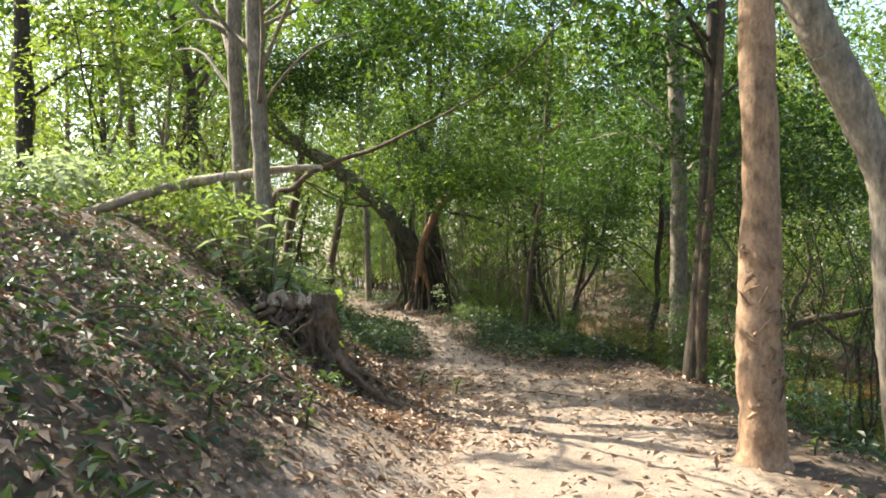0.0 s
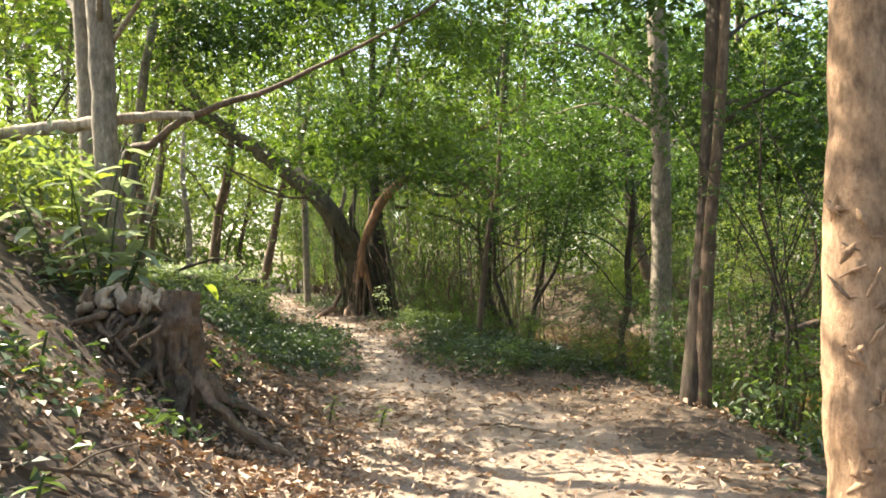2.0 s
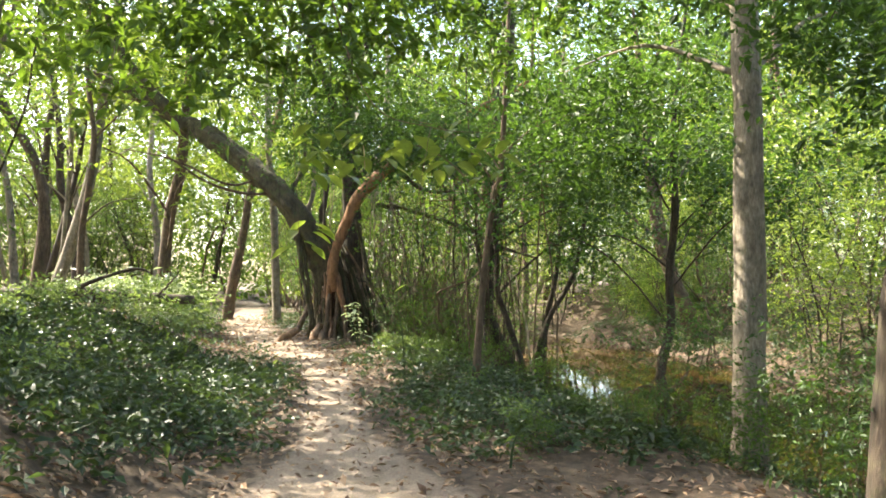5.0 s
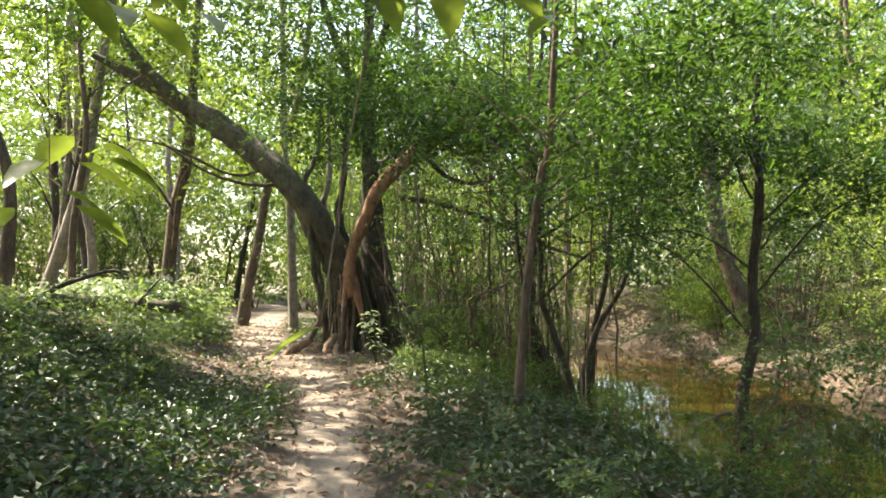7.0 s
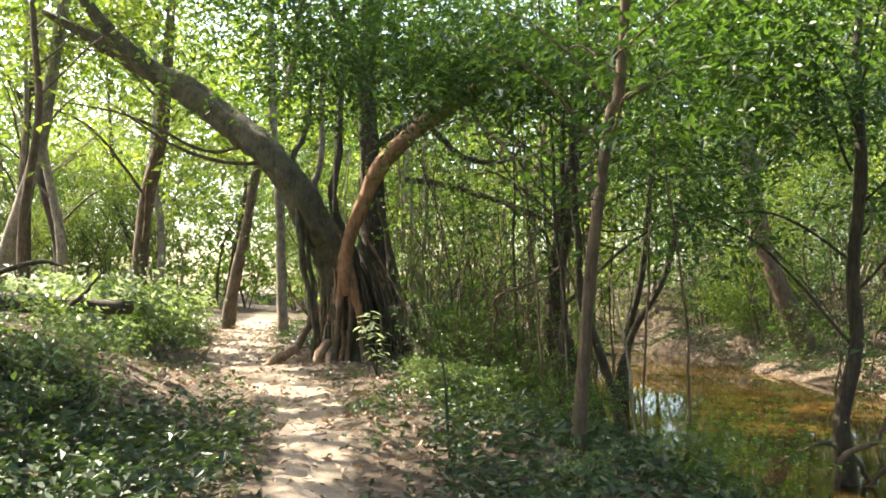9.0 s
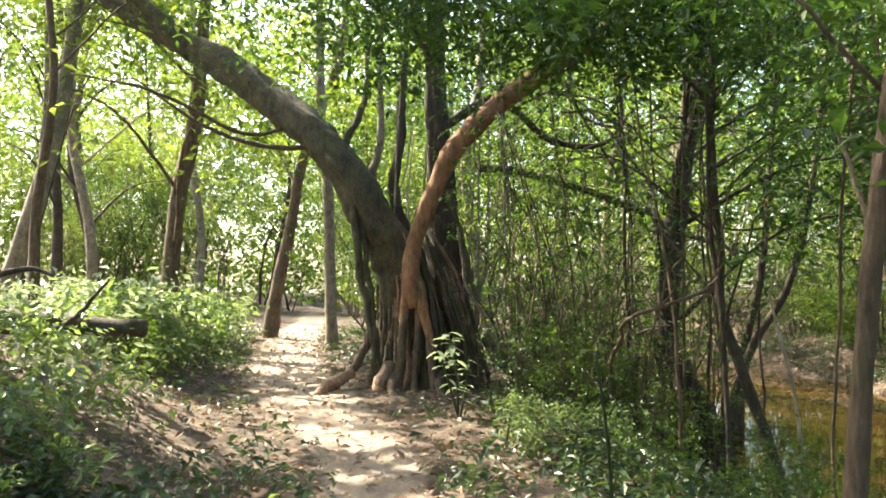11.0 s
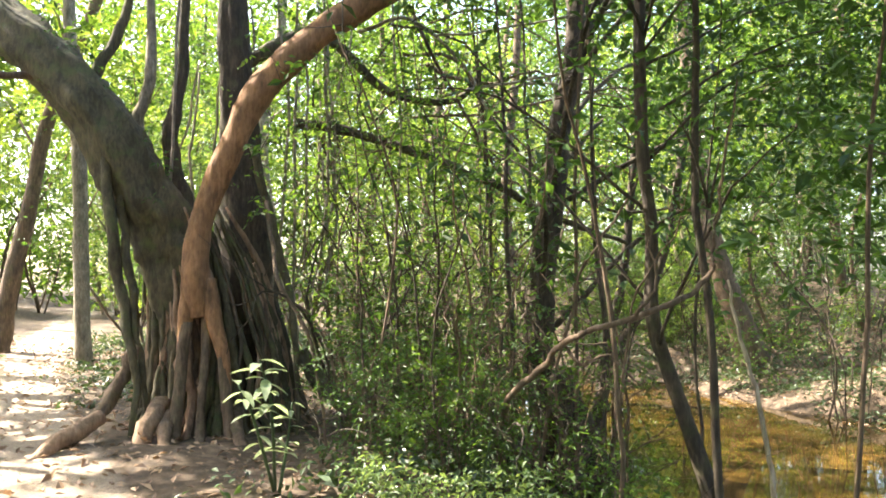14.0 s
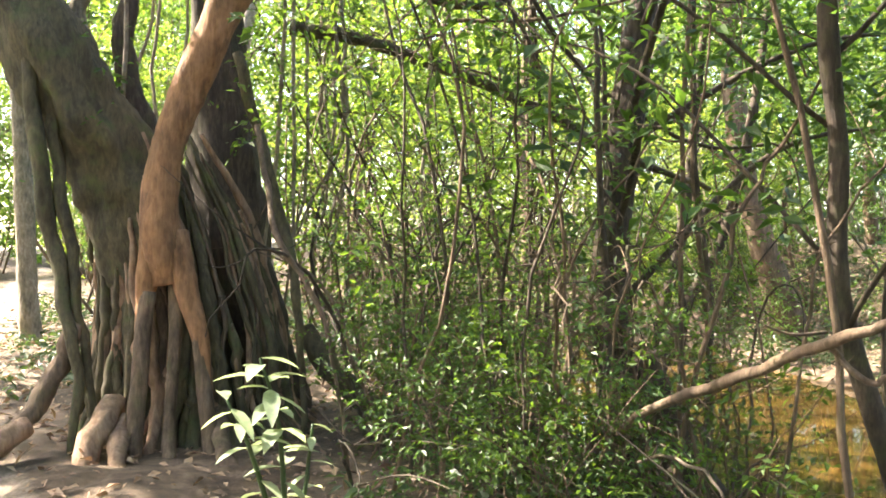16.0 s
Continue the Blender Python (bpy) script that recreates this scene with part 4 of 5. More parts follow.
arc = np.random.default_rng(21)
for k in range(13):                          # arching vines slung between the bank trees
    x0, y0, z0 = arc.uniform(0.4, 2.0), arc.uniform(22.6, 25.5), arc.uniform(2.9, 4.3)
    x1, y1, z1 = x0 + arc.uniform(1.2, 2.6), y0 + arc.normal(0, 0.5), arc.uniform(2.2, 3.9)
    sag = arc.uniform(-0.7, 0.6)
    vine([(x0, y0, z0), (x0 * 0.7 + x1 * 0.3, y0, z0 * 0.7 + z1 * 0.3 + sag), (x0 * 0.35 + x1 * 0.65, y1, z0 * 0.3 + z1 * 0.7 + sag), (x1, y1, z1), (x1 + 0.15, y1, z1 - arc.uniform(0.2, 0.9))], arc.uniform(0.012, 0.026), [BARK_BROWN, BARK_GREY, BARK_DARK][k % 3])

for k in range(110):
    x, y = rng.uniform(0.3, 3.0), rng.uniform(20.8, 26)
    z, a, ln = float(height(x, y)), rng.uniform(0, 6.28), rng.uniform(0.4, 2.0)
    if k % 5 == 0:
        h = rng.uniform(2.5, 5.5)
        pts = [(x, y, z - 0.1), (x + rng.normal(0, 0.25), y + rng.normal(0, 0.2), z + h * 0.35), (x + rng.normal(0, 0.5), y + rng.normal(0, 0.3), z + h * 0.7), (x + rng.normal(0, 0.8), y + rng.normal(0, 0.4), z + h)]
    else:
        h = rng.uniform(0.3, 2.2)
        pts = [(x, y, z - 0.1), (x + ln * 0.3 * math.cos(a), y + ln * 0.3 * math.sin(a), z + h * 0.7), (x + ln * 0.7 * math.cos(a), y + ln * 0.7 * math.sin(a), z + h), (x + ln * math.cos(a), y + ln * math.sin(a), z + h * rng.uniform(0.6, 1.4))]
    vine(pts, rng.uniform(0.006, 0.015), [BARK_BROWN, BARK_DARK][k % 2])

stem_rng = np.random.default_rng(33)
for k in range(18):                          # tall thin stems in the thicket by the stream
    x, y = stem_rng.uniform(1.5, 3.6), stem_rng.uniform(18.6, 25)
    if x > np.interp(y, NEAR_Y, NEAR_X) - 0.35:
        continue
    z, h, dx, dy = float(height(x, y)), stem_rng.uniform(4.5, 8), stem_rng.normal(0.1, 0.5), stem_rng.normal(0, 0.4)
    vine([(x, y, z - 0.1), (x + dx * 0.2 + stem_rng.normal(0, 0.06), y, z + h * 0.3), (x + dx * 0.55 + stem_rng.normal(0, 0.1), y + dy * 0.5, z + h * 0.65), (x + dx, y + dy, z + h)], stem_rng.uniform(0.012, 0.026), [BARK_BROWN, BARK_DARK][k % 2])

for x, y, a, ln, r in ((-2.6, 4.6, 0.1, 1.3, 0.022), (-1.6, 4.9, 0.5, 0.9, 0.016), (-2.3, 6.0, -0.3, 1.1, 0.018), (-1.2, 5.6, 0.9, 0.7, 0.012), (1.0, 9.4, -0.5, 0.7, 0.012), (1.1, 17.4, -0.35, 0.9, 0.02), (2.0, 13.0, 0.4, 0.9, 0.016), (-1.6, 16.6, 0.7, 0.8, 0.014), (-0.2, 10.6, 0.2, 0.5, 0.008)):
    ends = [(x + ln * f * math.cos(a) + 0.04 * math.sin(9 * f), y + ln * f * math.sin(a), float(height(x + ln * f * math.cos(a), y + ln * f * math.sin(a))) + r * 0.8 + 0.03 * math.sin(3.1 * f)) for f in (0, 0.35, 0.7, 1)]
    wood("fallen_branch", ends, [r, r * 0.9, r * 0.7, r * 0.4], BARK_BROWN, "dry brown stick lying in leaf litter", "branch", [([ends[1], (ends[1][0] + 0.15, ends[1][1] + 0.2, ends[1][2] + 0.06), (ends[1][0] + 0.3, ends[1][1] + 0.32, ends[1][2] + 0.02)], [r * 0.5, r * 0.4, r * 0.2])], 7)
wood("broken_stump", [(3.0, 22.9, -0.75), (2.9, 22.9, -0.2), (2.72, 22.9, 0.25), (2.6, 22.9, 0.62)], [0.26, 0.19, 0.16, 0.13], BARK_DARK, "dark broken stump on the muddy bank", "stump",
     [([(2.9, 22.85, -0.1), (3.1, 22.6, -0.4), (3.2, 22.4, -0.8)], [0.06, 0.05, 0.03]), ([(2.8, 22.8, 0.0), (2.6, 22.5, -0.2), (2.5, 22.3, -0.4)], [0.06, 0.05, 0.03])], 12)
wood("dead_tree", [(5.2, 13.6, -1.0), (5.35, 13.6, -0.4), (5.75, 13.6, 0.2), (6.2, 13.6, 0.55), (7.2, 13.6, 0.72), (8.4, 13.7, 1.2)], [0.11, 0.1, 0.085, 0.07, 0.05, 0.02], BARK_BROWN, "bare crooked dead tree leaning over the water", "tree",
     [([(5.9, 13.6, 0.3), (6.0, 13.5, 0.9), (6.3, 13.5, 1.6), (6.2, 13.5, 2.3)], [0.05, 0.04, 0.03, 0.012]), ([(6.4, 13.6, 0.6), (6.8, 13.4, 0.2), (7.3, 13.3, 0.1)], [0.04, 0.03, 0.012]), ([(6.8, 13.6, 0.66), (7.0, 13.7, 1.2), (7.5, 13.8, 1.7)], [0.035, 0.025, 0.01]), ([(5.5, 13.6, -0.1), (5.2, 13.4, 0.3), (5.1, 13.3, 0.9)], [0.03, 0.02, 0.01])], 10, 0.02)
for pts, r in (([(4.9, 19.3, -0.95), (5.0, 19.3, -0.5), (5.35, 19.3, -0.2), (5.5, 19.25, 0.25)], 0.04), ([(5.5, 19.6, -0.95), (5.3, 19.5, -0.55), (4.8, 19.4, -0.35), (4.3, 19.2, -0.5)], 0.035), ([(5.2, 19.4, -0.9), (5.6, 19.2, -0.5), (6.1, 19.1, -0.35)], 0.03)):
    wood("driftwood", pts, [r, r * 0.9, r * 0.7, r * 0.3], BARK_BROWN, "bare grey-brown branch caught in the stream", "branch", (), 8, 0.02)
wood("twig", [(3.05, 20.2, -0.5), (3.02, 20.3, 0.2), (2.95, 20.35, 0.9), (2.8, 20.4, 1.5)], [0.018, 0.018, 0.015, 0.008], DEADWOOD, "pale bare stick leaning by the water", "branch")
wood("bent_branch", [(1.75, 22.0, -0.05), (1.5, 21.0, 0.6), (1.4, 20.0, 1.01), (1.36, 19.5, 1.2), (1.58, 19.3, 1.33), (1.88, 19.3, 1.47), (2.0, 19.3, 1.65), (2.08, 19.3, 1.95), (2.2, 19.35, 2.5)], [0.024, 0.02, 0.018, 0.016, 0.015, 0.013, 0.011, 0.009, 0.005], BARK_BROWN, "bare bent grey-brown branch over the bank", "branch",
     [([(1.38, 19.6, 1.17), (1.42, 19.5, 1.08), (1.55, 19.45, 1.12), (1.7, 19.4, 0.98)], [0.010, 0.009, 0.007, 0.003]), ([(1.6, 19.3, 1.33), (1.66, 19.25, 1.48), (1.63, 19.2, 1.7)], [0.009, 0.007, 0.003])], 9)


# ---- understory ----
def sapling(name, label, group, stems, h, n, size, mat, bark, lo, girth, lean, at):
    """A clump of thin arching stems with fine twigs and sprays of leaves."""
    t = thing(name, at, label, name.replace("_", " "), group)
    c, twigs = [], []
    for s in range(stems):
        b = rng.normal(0, 0.22, 2) * (stems > 1)
        l = rng.normal(0, lean * h, 2)
        k1, k2 = rng.normal(0, 0.05 * h, 2), rng.normal(0, 0.05 * h, 2)
        hh = h * rng.uniform(0.7, 1)
        pts = [(b[0], b[1], -0.15), (b[0] + l[0] * 0.1 + k1[0], b[1] + l[1] * 0.1 + k1[1], hh * 0.3), (b[0] + l[0] * 0.45 + k2[0], b[1] + l[1] * 0.45 + k2[1], hh * 0.65), (b[0] + l[0], b[1] + l[1], hh)]
        r = rng.uniform(0.010, 0.022) * (h / 4.5)
        part("stem", tube(pts, [r * 1.4, r, r * 0.7, r * 0.25], 4, 4, 0.08, 0, 0.035), bark, t)
        cv = spline(pts, 14)
        k = n // stems
        f = lo + (1 - lo) * rng.random(k) ** 0.8
        p = cv[(f * (len(cv) - 1)).astype(int)]
        a = rng.uniform(0, 6.28, k)
        rr = girth * (0.3 + 0.9 * np.sin(np.pi * np.clip(f, 0.1, 0.95))) * rng.random(k) ** 0.6
        out = np.stack([np.cos(a), np.sin(a), rng.normal(0.15, 0.35, k)], -1)
        tip = p + out * rr[:, None]
        for q in range(0, k, 6 if h < 7 else 22):
            twigs.append(tube([p[q], (p[q] + tip[q]) / 2 + np.array([0, 0, 0.08]), tip[q]], [r * 0.4, r * 0.28, 0.002], 3, 2, 0.0, 0, 0.015))
        c.append(sprays(tip, 7, size * 4.2, size * 1.08, dirs=unit(out + rng.normal(0, 0.4, (k, 3)) + np.array([0, 0, -0.25]))))
    tagged(part("twig", join(twigs), bark, t), kind="stuff")
    tagged(part("foliage", join(c), mat, t, soft=False), kind="stuff")
    return t


SAP = ("sapling", "thin-stemmed leafy sapling in dense undergrowth", "undergrowth saplings")
BUSH = ("shrub", "low leafy shrub on the forest floor", "forest shrubs")
BROAD = ("broadleaf_shrub", "low shrub with broad glossy pale-green leaves", "broad-leaved shrubs")
# Uses LEAF_PALE, so part of the sunlit white is leaf colour.
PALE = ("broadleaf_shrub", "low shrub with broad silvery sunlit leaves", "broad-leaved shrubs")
UND = ("understory_tree", "slender understory tree with dense small leaves", "understory trees")
protos = []
PROTO_H = [5, 6, 4.2, 4.5, 5.2, 1.5, 2.2, 1.1, 9, 8, 9.5, 7, 8.5, 9.5, 2.4, 1.1, 0.9]
for k, (kind, stems, h, n, size, mat, bark, lo, girth, lean) in enumerate([
        (SAP, 3, 5.0, 230, 0.075, LEAF_MID, BARK_DARK, 0.2, 0.8, 0.12), (SAP, 2, 6.0, 230, 0.085, LEAF_DARK, BARK_BROWN, 0.22, 0.9, 0.14), (SAP, 4, 4.2, 230, 0.07, LEAF_MID, BARK_DARK, 0.15, 0.75, 0.18),
        (SAP, 3, 4.5, 210, 0.085, LEAF_LIGHT, BARK_BROWN, 0.15, 0.9, 0.15), (SAP, 6, 5.2, 240, 0.07, LEAF_DARK, BARK_DARK, 0.25, 0.8, 0.2),
        (BUSH, 5, 1.5, 130, 0.075, LEAF_MID, BARK_BROWN, 0.1, 0.55, 0.25), (BUSH, 6, 2.2, 170, 0.07, LEAF_DARK, BARK_BROWN, 0.1, 0.65, 0.22), (BUSH, 4, 1.1, 90, 0.09, LEAF_LIGHT, BARK_BROWN, 0.1, 0.5, 0.25),
        (UND, 2, 9.0, 460, 0.11, LEAF_MID, BARK_BROWN, 0.22, 1.7, 0.1), (UND, 1, 8.0, 420, 0.10, LEAF_DARK, BARK_GREY, 0.25, 1.7, 0.1), (UND, 2, 9.5, 460, 0.12, LEAF_LIGHT, BARK_GREY, 0.25, 1.9, 0.1), (UND, 3, 7.0, 440, 0.10, LEAF_LIGHT, BARK_DARK, 0.2, 1.5, 0.12),
        (UND, 2, 8.5, 440, 0.10, LEAF_MID, BARK_DARK, 0.42, 1.8, 0.1), (UND, 3, 9.5, 460, 0.11, LEAF_DARK, BARK_BROWN, 0.4, 1.8, 0.1), (BUSH, 7, 2.4, 76, 0.08, LEAF_MID, BARK_BROWN, 0.15, 0.75, 0.3), (BROAD, 5, 1.1, 44, 0.15, LEAF_GLOSS, BARK_BROWN, 0.3, 0.5, 0.3), (PALE, 5, 0.9, 30, 0.17, LEAF_PALE, BARK_BROWN, 0.35, 0.45, 0.35)]):
    protos.append(sapling(*kind, stems, h, n, size, mat, bark, lo, girth, lean, (-34 + 3.5 * k, -15, float(height(-34 + 3.5 * k, -15)))))


def free(x, y, clear):
    """Off the footpath and out of the water."""
    if abs(x - np.interp(y, PATH_Y, PATH_X)) < np.interp(y, PATH_Y, PATH_W) + clear:
        return False
    return not (np.interp(y, NEAR_Y, NEAR_X) - 0.15 < x < np.interp(y, FAR_Y, FAR_X) + 0.2)


def scatter(n, xs, ys, kinds, clear, lo=0.8, hi=1.25):
    done = 0
    for tries in range(n * 20):
        if done >= n:
            break
        x, y = rng.uniform(*xs), rng.uniform(*ys)
        if not free(x, y, clear) or (x - FIG[0]) ** 2 + (y - FIG[1]) ** 2 < 1.7 or (y < 12.5 and -3.2 < x < 3.2):
            continue
        kind = kinds[int(rng.integers(len(kinds)))]
        if 7 < x < 13.5 and 21 < y < 33 and kind in (2, 4, 5, 6, 7, 14) and rng.random() < 0.85:
            continue             # the open far bank
        p, s = protos[kind], rng.uniform(lo, hi)
        if in_gap(x, y, float(height(x, y)) + PROTO_H[kind] * s, 1.7 if 7 < kind < 14 else 0.8 if kind < 5 else 0.25):
            continue
        c = copy_thing(p, pose(x, y, float(height(x, y)), rng.normal(0, 4), rng.normal(0, 4), rng.uniform(0, 360)))
        c.scale = (s, s, s)
        done += 1


scatter(4, (0.9, 3.4), (22.4, 24.2), [4, 2], 0.8, 0.6, 0.85)
scatter(12, (0.5, 2.4), (20.6, 24), [14, 6, 14, 5], 0.5, 0.4, 0.75)
scatter(9, (2.4, 5.2), (27.5, 34), [6, 2, 14, 4], 0.8, 0.6, 0.9)
scatter(6, (1.0, 2.7), (23.6, 26.5), [6, 6, 14], 0.8, 0.5, 0.8)
scatter(5, (-4.2, -2.4), (18.0, 20.8), [16, 16, 15], 0.4, 0.4, 0.65)
scatter(16, (-5.6, -1.4), (12.0, 18.2), [15, 14, 15], 0.5, 0.25, 0.45)
scatter(9, (1.2, 3.6), (12.6, 19.0), [15, 5], 0.6, 0.25, 0.45)
scatter(4, (0.8, 1.7), (21.6, 25), [0, 3, 6, 5, 6], 0.8, 0.6, 0.9)
scatter(5, (0.5, 4.6), (25, 31), [0, 1, 3, 3], 0.8, 0.9, 1.2)
scatter(7, (0.4, 1.6), (20.8, 23.6), [5, 6, 14, 14], 0.6, 0.4, 0.6)
scatter(5, (-4.6, -2.2), (16.6, 19.0), [15], 0.6, 0.4, 0.6)
scatter(8, (-6.0, -3.6), (22.5, 29), [15], 0.6, 0.6, 0.9)
scatter(4, (3.9, 5.2), (7.6, 11.0), [4, 1, 4], 0.3, 0.7, 1.0)
scatter(12, (3.7, 5.6), (7.2, 14.5), [5, 6, 6, 15], 0.3, 0.45, 0.85)
scatter(14, (-6.5, -3.2), (8.4, 11.8), [7], 0.5, 0.7, 1.1)
scatter(7, (0.1, 1.5), (19.3, 20.9), [15, 15, 5], 0.25, 0.22, 0.36)
scatter(3, (1.8, 2.8), (15.0, 20.5), [5], 0.8, 0.4, 0.6)
scatter(4, (2.8, 3.8), (11.2, 14), [5, 6], 0.8, 0.4, 0.7)
scatter(4, (3.2, 4.7), (25, 31), [12, 13, 12], 0.8, 0.8, 1.1)
scatter(5, (-2, 7), (33, 40), [8, 11, 10, 10], 0.8)
scatter(10, (-4, 9), (38, 52), [8, 10, 11], 0.8)
scatter(26, (-8.0, -3.8), (21.5, 31), [15, 16, 16], 0.5, 0.6, 1.1)
scatter(44, (-15, -2), (26.5, 42), [0, 1, 3, 3, 4, 0], 0.7, 0.8, 1.2)
scatter(44, (-22, -2), (30, 50), [8, 10, 10, 11, 8], 0.7)
scatter(22, (-14, -4.5), (13, 28), [0, 3, 3, 5, 7, 10, 11], 1.8)
scatter(16, (-16, -4.2), (8, 15), [3, 3, 7, 5, 10], 1.0)
scatter(24, (-7, -3), (21, 33), [5, 16, 15], 1.0, 0.5, 0.9)
scatter(38, (10.3, 24), (6, 46), [0, 1, 3, 8, 8, 9, 10, 11], 0.5)
scatter(16, (9.0, 12), (22, 38), [2, 4, 11], 0.4, 0.7, 1.0)
scatter(46, (8.9, 11.8), (16, 38), [5, 6, 7, 6], 0.4, 0.6, 1.15)
scatter(34, (9.6, 15), (8, 38), [5, 6, 2, 4], 0.4, 0.6, 1.0)
scatter(26, (9.7, 14), (6, 36), [8, 9, 11, 1], 0.4, 0.8, 1.1)

for x, y in ((3.4, 33.0), (4.4, 30.6), (2.2, 35.5)):
    canopy_tree(x, y, 11, 0.1, BARK_BROWN, LEAF_MID, "slim forest tree by the bend of the stream", (0.5, 0.2), 420, 0.17, 0.4, 3.0)

for k in range(28):                          # shrubs along the top of the bank, partly sunlit by their pale leaf colours
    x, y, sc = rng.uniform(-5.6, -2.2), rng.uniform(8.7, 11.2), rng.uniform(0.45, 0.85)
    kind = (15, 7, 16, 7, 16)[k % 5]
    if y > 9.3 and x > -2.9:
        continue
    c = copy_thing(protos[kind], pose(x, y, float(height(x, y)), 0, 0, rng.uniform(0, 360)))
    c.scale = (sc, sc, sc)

# Slim trees added so that their crowns shade the bank and the footpath.
# The three left of x = -7 are shade casters, mostly out of view.
for x, y, h, lean, n, reach in ((-4.3, 15.2, 10.5, (1.6, 0.6), 800, 3.4), (-8.6, 8.6, 9.5, (0.4, 0.2), 1200, 3.2), (-7.2, 6.6, 9.0, (0.2, 0.3), 1200, 3.2), (-9.8, 11.4, 10.0, (0.6, 0.3), 700, 3.2)):
    low = [((-3.7, 15.5, 4.6), (-2.2, 14.4, 5.2), 300), ((-3.5, 15.5, 5.2), (-0.8, 15.6, 6.0), 340), ((-3.4, 15.6, 5.6), (0.6, 14.8, 6.6), 340), ((-3.7, 15.4, 4.9), (-1.8, 17.0, 5.4), 260)] if y > 15 else ()
    canopy_tree(x, y, h, 0.075, BARK_GREY, LEAF_DARK, "slim forest tree added to shade bank and footpath", lean, n, 0.17, 0.6, reach, more=low)
n = 0
for tries in range(300):
    x, y = rng.uniform(-11, -5.2), rng.uniform(14.5, 28)
    if n >= 9:
        break
    if free(x, y, 1.6):
        canopy_tree(x, y, rng.uniform(9, 12), rng.uniform(0.05, 0.09), [BARK_GREY, BARK_BROWN][n % 2], [LEAF_MID, LEAF_LIGHT][n % 2], "slim forest tree added to shade bank and footpath", (rng.normal(0, 0.7), rng.normal(0, 0.7)), 420, 0.17, 0.5, 2.6)
        n += 1

# Forest trees further off.
for count, xs, ys, n_sprays, size in ((46, (-20, 19), (24, 52), 480, 0.16), (22, (-26, 30), (-16, 24), 220, 0.26)):
    n = 0
    for tries in range(900):
        if n >= count:
            break
        x, y = rng.uniform(*xs), rng.uniform(*ys)
        if not free(x, y, 1.5) or (abs(x) < 6 and y < 29) or (x > 4 and x < 11 and y < 40):
            continue
        # On the left the lighter leaf colour stands in for backlight.
        canopy_tree(x, y, rng.uniform(9, 15), rng.uniform(0.06, 0.15), [BARK_GREY, BARK_BROWN, BARK_DARK][n % 3], LEAF_LIGHT if x < -3 else [LEAF_MID, LEAF_LIGHT, LEAF_DARK][n % 3], "tall slim forest tree with a leafy crown",
                    (rng.normal(0, 1.0), rng.normal(0, 1.0)), n_sprays, size, 0.3, 3.2)
        n += 1


def far_woods():
    n = 26000
    a = np.where(rng.random(n) < 0.84, rng.uniform(0.5, 2.64, n), rng.uniform(2.64, 6.78, n))
    d = rng.uniform(44, 70, n)
    p = np.stack([np.cos(a) * d, 16 + np.sin(a) * d, rng.random(n) ** 0.95 * 22 + 0.3], -1)
    ob = part("far_woods", join([sprays(p, 7, 1.9, 0.55)]), LEAF_MID, None, soft=False)
    tagged(ob, "dense sunlit green woodland in the distance", "woods", kind="stuff")


far_woods()


# ---- leafy things by the path ----
def leaf_plant(name, at, label, category, stalks, mat, slim=0.3):
    """stalks: (points of the stalk, leaf count, leaf length); each leaf is a part."""
    o = np.array(at, float)
    t = thing(name, o, label, category)
    for pts, count, size in stalks:
        cv = spline(np.array(pts, float) - o, 10)
        stalk = part("stalk", tube(np.array(pts, float) - o, [0.012, 0.009, 0.005], 6, 6, 0.03), LEAF_HERB, t)
        for q in range(count):
            p = cv[int((0.25 + 0.75 * q / max(1, count - 1)) * (len(cv) - 1))]
            a = 2.4 * q + rng.uniform(0, 0.7)
            d = np.array([[math.cos(a), math.sin(a), rng.uniform(-0.35, 0.35)]])
            part("leaf", broad_leaf(p, unit(d)[0], size * rng.uniform(0.75, 1.2), slim), mat, stalk)
    return t


def broad_leaf(p, d, size, slim):
    """A blade with a bent midrib, five stations long."""
    d = np.array(d, float)
    side = unit(np.cross(d, np.array([0.1, 0.2, 1.0])))
    nor = np.cross(side, d)
    V = []
    for s, w in ((0, 0.04), (0.25, 0.85), (0.5, 1.0), (0.78, 0.62), (1.0, 0.02)):
        c = p + d * s * size - np.array([0, 0, 1]) * size * 0.28 * s * s
        V += [c + side * w * slim * size * 0.5 + nor * 0.06 * size * w, c, c - side * w * slim * size * 0.5 + nor * 0.06 * size * w]
    F = [[3 * k + c, 3 * k + c + 1, 3 * k + c + 4, 3 * k + c + 3] for k in range(4) for c in (0, 1)]
    return np.array(V), np.array(F)


z = float(height(-2.1, 8.75))
leaf_plant("broadleaf_plant", (-2.1, 8.75, z), "sunlit broad-leaved plant with long glossy leaves", "plant",
           [([(-2.1, 8.75, z - 0.02), (-2.2, 8.75, 1.5), (-2.2, 8.7, 2.05)], 13, 0.29), ([(-2.05, 8.75, z - 0.02), (-1.98, 8.75, 1.6), (-1.82, 8.7, 2.3)], 12, 0.27), ([(-2.2, 8.75, z - 0.02), (-2.4, 8.65, 1.5), (-2.55, 8.6, 2.1)], 12, 0.28),
            ([(-1.95, 8.75, z - 0.02), (-1.75, 8.75, 1.35), (-1.62, 8.7, 1.75)], 9, 0.24), ([(-2.3, 8.85, z - 0.02), (-2.65, 8.75, 1.45), (-2.9, 8.7, 1.9)], 10, 0.24)], LEAF_LIGHT)
# LEAF_PALE plants: the white of sunlit blades is put into the leaf colour.
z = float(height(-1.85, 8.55))
